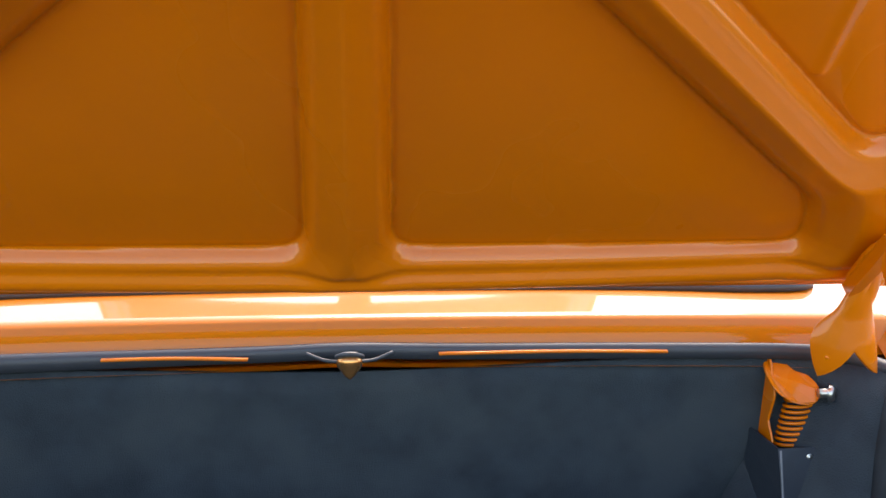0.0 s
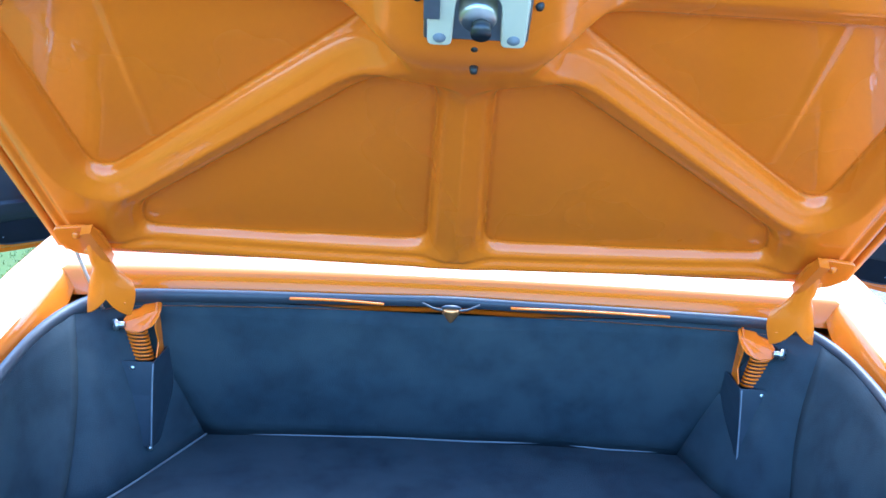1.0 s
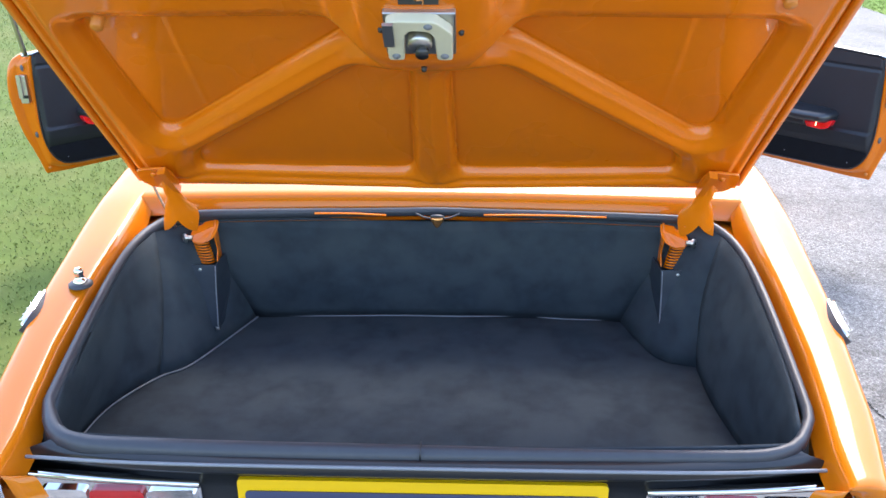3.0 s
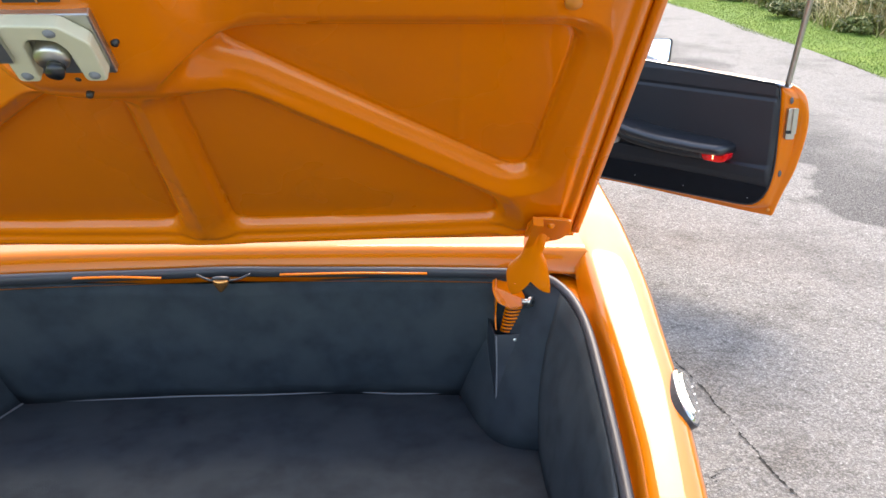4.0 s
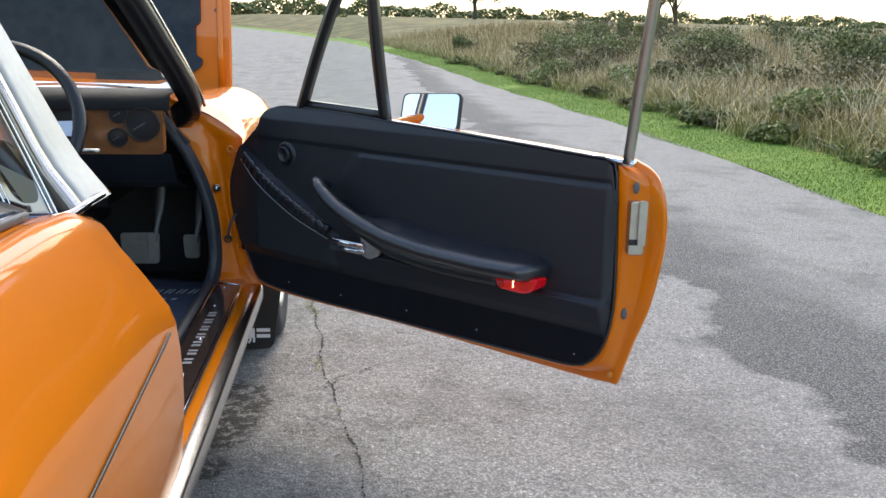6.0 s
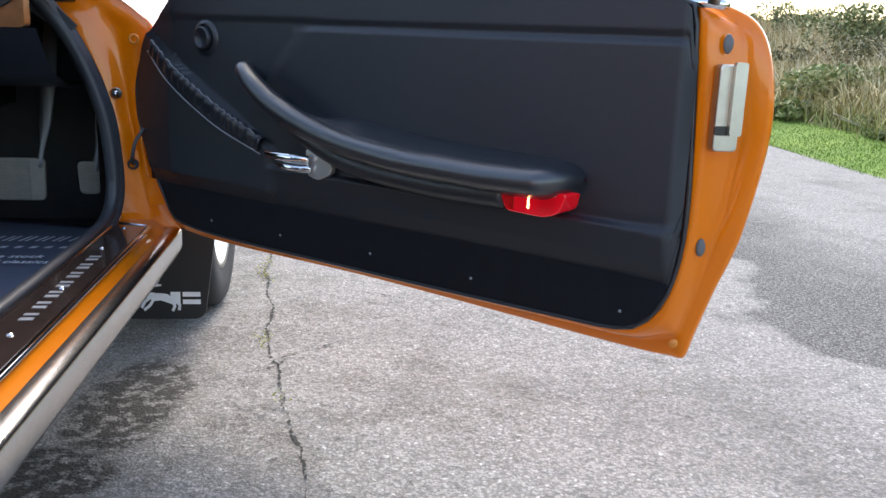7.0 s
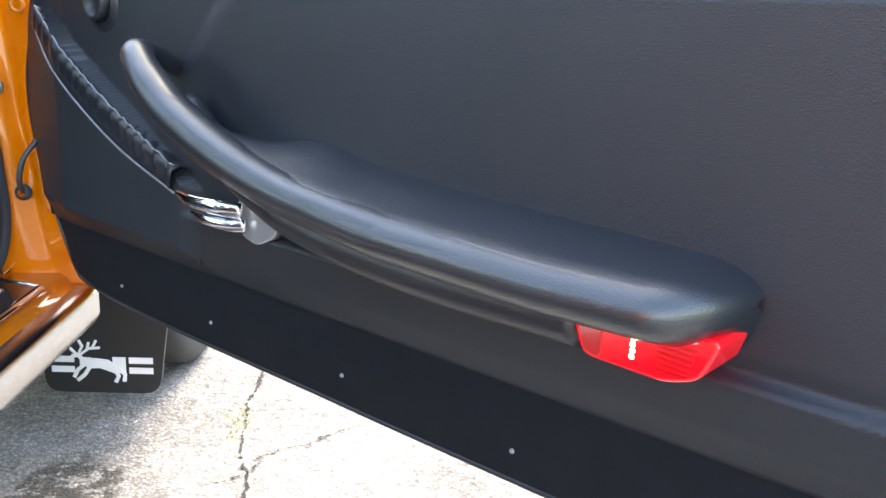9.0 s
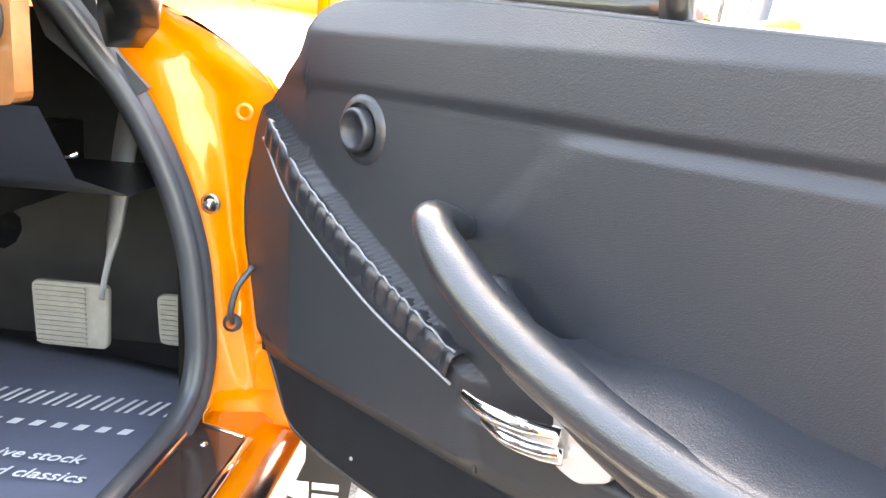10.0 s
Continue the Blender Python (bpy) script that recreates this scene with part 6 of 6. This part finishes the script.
pad = [(-0.455, 0.11), (-0.25, 0.11), (-0.24, 0.085), (0.20, 0.085), (0.22, 0.11), (0.30, 0.115), (0.45, 0.115), (0.485, 0.14), (0.49, 0.17), (0.465, 0.18), (0.465, 0.30), (0.485, 0.31), (0.49, 0.9), (-0.49, 0.9), (-0.49, 0.16)]
part("bonnet_pad", slab(rounded(pad, 0.012, 4), 0.003, 0.014, bm_), CARPET, bon, "black sound-deadening pad", False)
for x, z in ((0.545, 0.36), (0.545, 0.7), (-0.545, 0.36)):
    part("bonnet_hole", turned([(0, 0.0015), (0.007, 0.0015)], 12, bm_ @ pose(x, z, 0)), BLACK_PAINT, bon)
for x in (0.56, -0.56):
    part("bonnet_rib", tube([tuple(bm_ @ Vector((x, 0.05, 0.0))), tuple(bm_ @ Vector((x, 0.95, 0.0)))], ring(0.014, 10), 8), ORANGE_IN, bon)

# ---- wheels ----
def make_wheel(x, y):
    sg = 1 if x > 0 else -1
    m = Matrix.Translation((x, y, 0.302)) @ pose(0, 0, 0, 0, 90 * sg)
    tyre = part("wheel", turned([(0.19, -0.08), (0.23, -0.092), (0.28, -0.092), (0.298, -0.08), (0.302, -0.06), (0.302, 0.06), (0.298, 0.08), (0.28, 0.094), (0.23, 0.094), (0.19, 0.085)], 48, m), TYRE, car, "road wheel with a black tyre")
    part("rim", turned([(0.19, -0.08), (0.185, 0.0), (0.188, 0.06), (0.196, 0.088), (0.18, 0.085), (0.165, 0.05), (0.09, 0.045), (0.06, 0.07), (0.0, 0.072)], 40, m), STEEL, tyre, "silver alloy rim")


for x in (0.745, -0.745):
    make_wheel(x, 3.67)
    make_wheel(x * 0.985, 1.0)
part("underbody", box(-0.68, 0.68, 0.1, 4.2, 0.20, 0.262), BLACK_PAINT, car, "dark underbody", False)

# ---- grass, rough bank and trees ----
def leaf_material(name, dark, mid, light, rough=0.7):
    m = bpy.data.materials.new(name)
    m.use_nodes = True
    nt = m.node_tree
    b = nt.nodes["Principled BSDF"]
    g = nt.nodes.new("ShaderNodeNewGeometry")
    cr = nt.nodes.new("ShaderNodeValToRGB")
    cr.color_ramp.elements[0].color, cr.color_ramp.elements[1].color = (*dark, 1), (*light, 1)
    e = cr.color_ramp.elements.new(0.5)
    e.color = (*mid, 1)
    nt.links.new(g.outputs["Random Per Island"], cr.inputs[0])
    nt.links.new(cr.outputs[0], b.inputs["Base Color"])
    b.inputs["Roughness"].default_value = rough
    b.inputs["Subsurface Weight"].default_value = 0.0
    return m


GRASS = leaf_material("grass_blades", (0.085, 0.125, 0.02), (0.105, 0.15, 0.026), (0.15, 0.185, 0.042))
STRAW = leaf_material("dry_grass", (0.15, 0.13, 0.045), (0.34, 0.27, 0.115), (0.60, 0.50, 0.27))
VERGE_GRASS = leaf_material("verge_blades", (0.11, 0.19, 0.025), (0.17, 0.275, 0.042), (0.27, 0.34, 0.08))
OLIVE = leaf_material("olive_weeds", (0.12, 0.15, 0.03), (0.22, 0.24, 0.06), (0.36, 0.34, 0.13))
PALE = leaf_material("bleached_grass", (0.35, 0.3, 0.17), (0.5, 0.44, 0.28), (0.66, 0.6, 0.42))
RUST = leaf_material("dock_stalks", (0.10, 0.05, 0.02), (0.2, 0.09, 0.035), (0.3, 0.15, 0.06))
BRAMBLE = leaf_material("bramble_leaves", (0.05, 0.068, 0.02), (0.13, 0.15, 0.05), (0.34, 0.33, 0.15))
WEED = leaf_material("weed_leaves", (0.05, 0.05, 0.02), (0.12, 0.11, 0.04), (0.26, 0.22, 0.10))
OLIVE_LEAF = leaf_material("olive_leaves", (0.07, 0.10, 0.025), (0.17, 0.20, 0.06), (0.38, 0.36, 0.16))
TWIG = mat("bare_twig", (0.30, 0.26, 0.2), 0.8, 0.0, 0.0, 0.2, 30.0)
MOSS = leaf_material("moss", (0.18, 0.20, 0.03), (0.30, 0.32, 0.05), (0.42, 0.42, 0.09))
BARK = mat("bark", (0.09, 0.07, 0.05), 0.9, 0.0, 0.0, 0.3, 20.0, 0.6, 40)


def blades(name, label, category, material, xy, height, width, lean=0.35, z0=0.0):
    """Many single blades of grass, each a bent, tapered strip."""
    n = len(xy)
    rng = np.random.default_rng(len(name) + n)
    a = rng.uniform(0, 2 * np.pi, n)
    h = height * rng.uniform(0.5, 1.25, n)
    w = width * rng.uniform(0.6, 1.3, n)
    bend = rng.uniform(0.1, 1.0, n) * lean * h
    base = np.column_stack([xy, np.full(n, z0) if np.isscalar(z0) else z0])
    side = np.column_stack([np.cos(a), np.sin(a), np.zeros(n)])
    fwd = np.column_stack([-np.sin(a), np.cos(a), np.zeros(n)])
    up = np.array([0, 0, 1.0])
    p0, p1 = base - side * w[:, None], base + side * w[:, None]
    midp = base + up * (0.55 * h)[:, None] + fwd * (0.3 * bend)[:, None]
    p2, p3 = midp + side * (0.7 * w)[:, None], midp - side * (0.7 * w)[:, None]
    p4 = base + up * h[:, None] + fwd * bend[:, None]
    v = np.stack([p0, p1, p2, p3, p4], 1).reshape(-1, 3)
    i = np.arange(n) * 5
    quads = np.column_stack([i, i + 1, i + 2, i + 3])
    tris = np.column_stack([i + 3, i + 2, i + 4])
    me = bpy.data.meshes.new(name)
    me.from_pydata(v.tolist(), [], quads.tolist() + tris.tolist())
    me.materials.append(material)
    return tagged(new(name, me), label, category, "", "stuff")


rng = np.random.default_rng(7)


def scatter(n, x0, x1, y0, y1):
    return np.column_stack([rng.uniform(x0, x1, n), rng.uniform(y0, y1, n)])


near = np.column_stack([-1.2 - rng.uniform(0, 1, 120000) ** 1.4 * 6.5, rng.uniform(-1.5, 9.5, 120000)])
blades("lawn_grass", "short green lawn grass beside the car", "grass", GRASS, near, 0.011, 0.003, 1.5)
far = np.column_stack([-1.4 - rng.uniform(0, 1, 30000) * 14, rng.uniform(8, 26, 30000)])
far = far[far[:, 0] < -1.2 - np.maximum(0, far[:, 1] - 9) * 0.35]
blades("far_lawn_grass", "short green grass farther along the lane", "grass", GRASS, far, 0.03, 0.006, 1.2, np.array([land(y) for y in far[:, 1]]))
yy = -1.0 + rng.uniform(0, 1, 180000) ** 1.8 * 40
xx = np.array([verge_x(y) for y in yy]) + rng.uniform(-0.03, 1, 180000) * 1.12
zz = np.interp(xx - np.array([verge_x(y) for y in yy]), [0, 0.5, VERGE], [-0.004, 0.03, 0.06]) + np.array([land(y) for y in yy])
blades("verge_grass", "bright green mown grass along the edge of the lane", "grass", VERGE_GRASS, np.column_stack([xx, yy]), 0.018, 0.0028, 1.6, zz)


def bank_z(d):
    return 0.06 + 0.148 * min(d, 5.0) + 0.070 * max(0, min(d - 5.0, 5))


def bank(n, d0, d1, y0, y1, power=1.0):
    y = y0 + rng.uniform(0, 1, n) ** power * (y1 - y0)
    d = rng.uniform(d0, d1, n)
    # tufted: pull part of the stems towards clump centres
    cx = np.round(d / 0.55) * 0.55 + 0.12 * np.sin(y * 3)
    d = np.where(rng.uniform(0, 1, n) < 0.6, cx + rng.normal(0, 0.09, n), d)
    return np.column_stack([np.array([verge_x(q) for q in y]) + d, y]), np.array([bank_z(max(0, q - VERGE)) + land(w) for q, w in zip(d, y)])


xy, zz = bank(110000, 1.05, 9.5, 2.5, 46, 1.5)
blades("dry_grass_bank", "tangled straw-coloured dry grass on the bank", "dry grass", STRAW, xy, 0.36, 0.0055, 1.5, zz)
xy, zz = bank(22000, 0.9, 2.2, 2.5, 40, 1.5)
blades("green_bank_grass", "tufts of long green grass on the bank", "long grass", OLIVE, xy, 0.17, 0.006, 1.6, zz)
xy, zz = bank(3500, 2.2, 8.0, 4, 46, 1.2)
xy2, zz2 = bank(9000, 1.3, 6.5, 2.5, 26, 1.3)
blades("pale_dead_grass", "pale bleached grass stems leaning in the tangle", "dry grass", PALE, xy2, 0.5, 0.005, 1.1, zz2)
blades("dock_stems", "rust-brown seed stems standing in the dry grass", "dead stems", RUST, xy, 0.55, 0.006, 0.5, zz)


def leaf_cloud(centers, radii, count, size):
    """Small folded leaves scattered through blobs."""
    v, fc = [], []
    for c, r in zip(centers, radii):
        d = rng.normal(0, 1, (count, 3))
        d /= np.linalg.norm(d, axis=1)[:, None]
        rad = rng.uniform(0.35, 1.0, count) ** 0.5
        p = np.array(c) + d * rad[:, None] * np.array(r)
        a = rng.normal(0, 1, (count, 3))
        a /= np.linalg.norm(a, axis=1)[:, None]
        b = np.cross(a, rng.normal(0, 1, (count, 3)))
        b /= np.linalg.norm(b, axis=1)[:, None]
        s = size * rng.uniform(0.5, 1.4, count)[:, None]
        k = len(v)
        quad = np.stack([p - a * s, p + b * s * 0.55, p + a * s, p - b * s * 0.55], 1).reshape(-1, 3)
        v += quad.tolist()
        fc += [(k + 4 * i, k + 4 * i + 1, k + 4 * i + 2, k + 4 * i + 3) for i in range(count)]
    return v, fc


def shrub(x, y, r, h, label):
    e = thing("bramble_bush", label, "bush", "", "bushes on the bank", Matrix.Translation((x, y, bank_z(max(0, x - verge_x(y) - VERGE)) + land(y) - 0.02)))
    cs, rs = [], []
    for _ in range(9):
        q, t = rng.uniform(0, 6.28), rng.uniform(0, 1) ** 0.6
        cs.append((r * 0.8 * t * math.cos(q), r * 0.8 * t * math.sin(q), h * rng.uniform(0.3, 0.8)))
        rs.append((r * rng.uniform(0.25, 0.45), r * rng.uniform(0.25, 0.45), h * rng.uniform(0.2, 0.34)))
    part("foliage", leaf_cloud(cs, rs, 300, 0.028), (BRAMBLE, WEED, OLIVE_LEAF)[int(rng.uniform() * 3)] if h < 0.8 else BRAMBLE, e, "", False)
    for _ in range(7):
        q = rng.uniform(0, 6.28)
        part("stem", tube([(0, 0, 0), (r * 0.4 * math.cos(q), r * 0.4 * math.sin(q), h * 0.5), (r * 0.9 * math.cos(q), r * 0.9 * math.sin(q), h * rng.uniform(0.7, 1.1))], ring(0.0045, 5), 8), TWIG, e)
    return e


for y, d, r, h in ((5.0, 3.2, 1.0, 1.0), (6.2, 2.7, 0.9, 0.85), (6.8, 4.6, 1.2, 1.2), (8.2, 3.0, 1.0, 1.0), (9.6, 4.4, 1.2, 1.15), (12.0, 2.9, 0.8, 0.6), (13.5, 4.4, 1.1, 0.9), (16.0, 3.0, 0.9, 0.7), (19.0, 4.2, 1.1, 0.9), (23.0, 3.0, 1.0, 0.8), (27.0, 4.0, 1.2, 0.9), (9.0, 6.2, 1.2, 1.0), (14.5, 6.4, 1.2, 1.0)):
    shrub(verge_x(y) + d, y, r, h, "tangled dark green bramble bush in dry grass")
for i in range(34):
    y = 3.0 + 26 * rng.uniform(0, 1) ** 1.4
    shrub(verge_x(y) + VERGE + rng.uniform(-0.08, 0.35), y, rng.uniform(0.2, 0.55), rng.uniform(0.1, 0.24), "low dark green nettles at the top of the verge")
for i in range(46):
    y, d = 3.5 + 30 * rng.uniform(0, 1) ** 1.3, rng.uniform(1.4, 6.5)
    shrub(verge_x(y) + d, y, rng.uniform(0.35, 0.9), rng.uniform(0.35, 0.75) + 0.04 * d, "low weedy bush in the dry grass")


def tree(x, y, h, spread):
    e = thing("field_tree", "bare-trunked broadleaf tree on the field edge", "tree", "", "far trees", Matrix.Translation((x, y, land(y))))
    part("trunk", tube([(0, 0, -0.1), (0.1, 0, h * 0.25), (0, 0.1, h * 0.55), (0.1, 0, h * 0.85)], ring(h * 0.03, 8), 12, scale=[1.2, 0.9, 0.6, 0.2]), BARK, e)
    cs, rs = [], []
    for i in range(7):
        q, t = i * 2.4 + x, rng.uniform(0.4, 1)
        tip = (spread * t * math.cos(q), spread * t * math.sin(q), h * rng.uniform(0.5, 0.95))
        part("limb", tube([(0, 0, h * rng.uniform(0.25, 0.5)), (tip[0] * 0.5, tip[1] * 0.5, tip[2] * 0.8), tip], ring(h * 0.012, 6), 8, scale=[1, 0.7, 0.3]), BARK, e)
        cs.append(tip)
        rs.append((spread * 0.42, spread * 0.42, h * 0.16))
    part("crown", leaf_cloud(cs, rs, 500, 0.16), BRAMBLE, e, "", False)


for x, y, h, s in ((18.5, 52, 5.5, 2.4), (26, 70, 6.5, 2.8), (12, 85, 7, 3), (-30, 80, 8, 4), (-14, 95, 8, 3.5), (40, 60, 6, 3)):
    tree(x, y, h, s)
cs = [(66 * math.cos(q), -4 + 66 * math.sin(q), 1.4) for q in np.arange(2.6, 6.1, 0.055)]
cs += [(x, 130 + 25 * math.sin(x * 0.03), 1.4 + land(130)) for x in np.arange(-150, 230, 4.0)]
tagged(part("far_hedge", leaf_cloud(cs, [(3.2, 2.0, 1.6 + 0.7 * math.sin(c[0])) for c in cs], 900, 0.3), BRAMBLE, None, "", False), "low dark hedge line across the far field", "hedge", "", "stuff")

# ---- cracks, moss and stains on the tarmac ----
TAR = mat("crack_tar", (0.010, 0.010, 0.009), 0.9, 0.0, 0.0, 0.3, 60.0, 0.4, 200)


def crack(pts, w, seed):
    r = np.random.default_rng(seed)
    c = spline(pts, 520)
    v, fc = [], []
    jag = np.cumsum(r.normal(0, 0.0020, len(c)))
    jag -= np.linspace(0, jag[-1], len(c))
    for i, (x, y) in enumerate(c):
        q = w * max(0.05, r.normal(0.75, 0.8) + 0.5 * math.sin(i * 0.11))
        x += jag[i]
        v += [(x - q, y, 0.0062), (x + q, y, 0.0062)]
    fc = [(2 * i, 2 * i + 1, 2 * i + 3, 2 * i + 2) for i in range(len(c) - 1)]
    part("crack", (v, fc), TAR, road, "jagged dark crack", False)
    return c[:, 0] + jag, c[:, 1]


crack_x, crack_y = crack([(1.36, 0.7), (1.30, 1.30), (1.285, 1.45), (1.22, 1.83), (1.175, 2.15), (1.143, 2.45), (1.10, 2.75), (1.062, 3.05), (1.01, 3.33), (0.965, 3.75), (0.92, 4.2)], 0.0022, 3)
crack([(0.82, 0.98), (0.95, 1.02), (1.05, 1.12), (1.2, 1.2)], 0.003, 4)
crack([(0.99, 3.78), (1.12, 3.74), (1.24, 3.745), (1.40, 3.67), (1.57, 3.63)], 0.003, 5)
crack([(0.98, 3.1), (1.15, 3.3), (1.35, 3.32)], 0.003, 6)
t = rng.uniform(0, 1, 1600)
my = 1.2 + t * 3.0
mx = np.interp(my, crack_y, crack_x) + rng.normal(-0.01, 0.013, 1600)
keep = np.exp(-((my - 3.33) / 0.06) ** 2) + np.exp(-((my - 4.0) / 0.14) ** 2) + 0.6 * np.exp(-((my - 2.95) / 0.04) ** 2) > rng.uniform(0.1, 1, 1600)
blades("crack_moss", "yellow-green moss growing in the tarmac crack", "moss", MOSS, np.column_stack([mx, my])[keep], 0.004, 0.0026, 2.0, 0.005)

# coarse chippings beside the car: a finely uneven skin on the tarmac
r = np.random.default_rng(21)
step_m, x0, x1, y0, y1 = 0.006, 0.7, 2.5, 0.9, 3.9
gx, gy = np.meshgrid(np.arange(x0, x1, step_m), np.arange(y0, y1, step_m))


def lumps(size, seed):
    """Smooth random heights with lumps of about the given size."""
    q = np.random.default_rng(seed)
    nxg, nyg = int((x1 - x0) / size) + 3, int((y1 - y0) / size) + 3
    g = q.uniform(0, 1, (nyg, nxg))
    u, v = (gx - x0) / size, (gy - y0) / size
    i, j = u.astype(int), v.astype(int)
    fu, fv = u - i, v - j
    fu, fv = fu * fu * (3 - 2 * fu), fv * fv * (3 - 2 * fv)
    return (g[j, i] * (1 - fu) + g[j, i + 1] * fu) * (1 - fv) + (g[j + 1, i] * (1 - fu) + g[j + 1, i + 1] * fu) * fv


worn_away = np.clip((lumps(0.22, 5) - 0.5) * 4, 0, 1) * np.clip((1.5 - gx) / 0.5, 0.15, 1)
height = 0.0030 * lumps(0.013, 1) ** 1.5 + 0.0022 * lumps(0.024, 2) + 0.0012 * r.uniform(0, 1, gx.shape) + worn_away * (0.005 * lumps(0.018, 3) - 0.002)
rim = np.clip(np.minimum.reduce([gx - x0, x1 - gx, gy - y0, y1 - gy]) / 0.25, 0, 1)
gz = 0.0008 + height * rim
nr, nc = gx.shape
me = bpy.data.meshes.new("chippings")
idx = np.arange(nr * nc).reshape(nr, nc)
faces = np.stack([idx[:-1, :-1], idx[:-1, 1:], idx[1:, 1:], idx[1:, :-1]], -1).reshape(-1, 4)
me.from_pydata(np.stack([gx, gy, gz], -1).reshape(-1, 3).tolist(), [], faces.tolist())
me.materials.append(TARMAC)
for p in me.polygons:
    p.use_smooth = True
chip_skin = new("chippings", me)
chip_skin.parent = road
chip_skin["label"] = "coarse worn chippings"
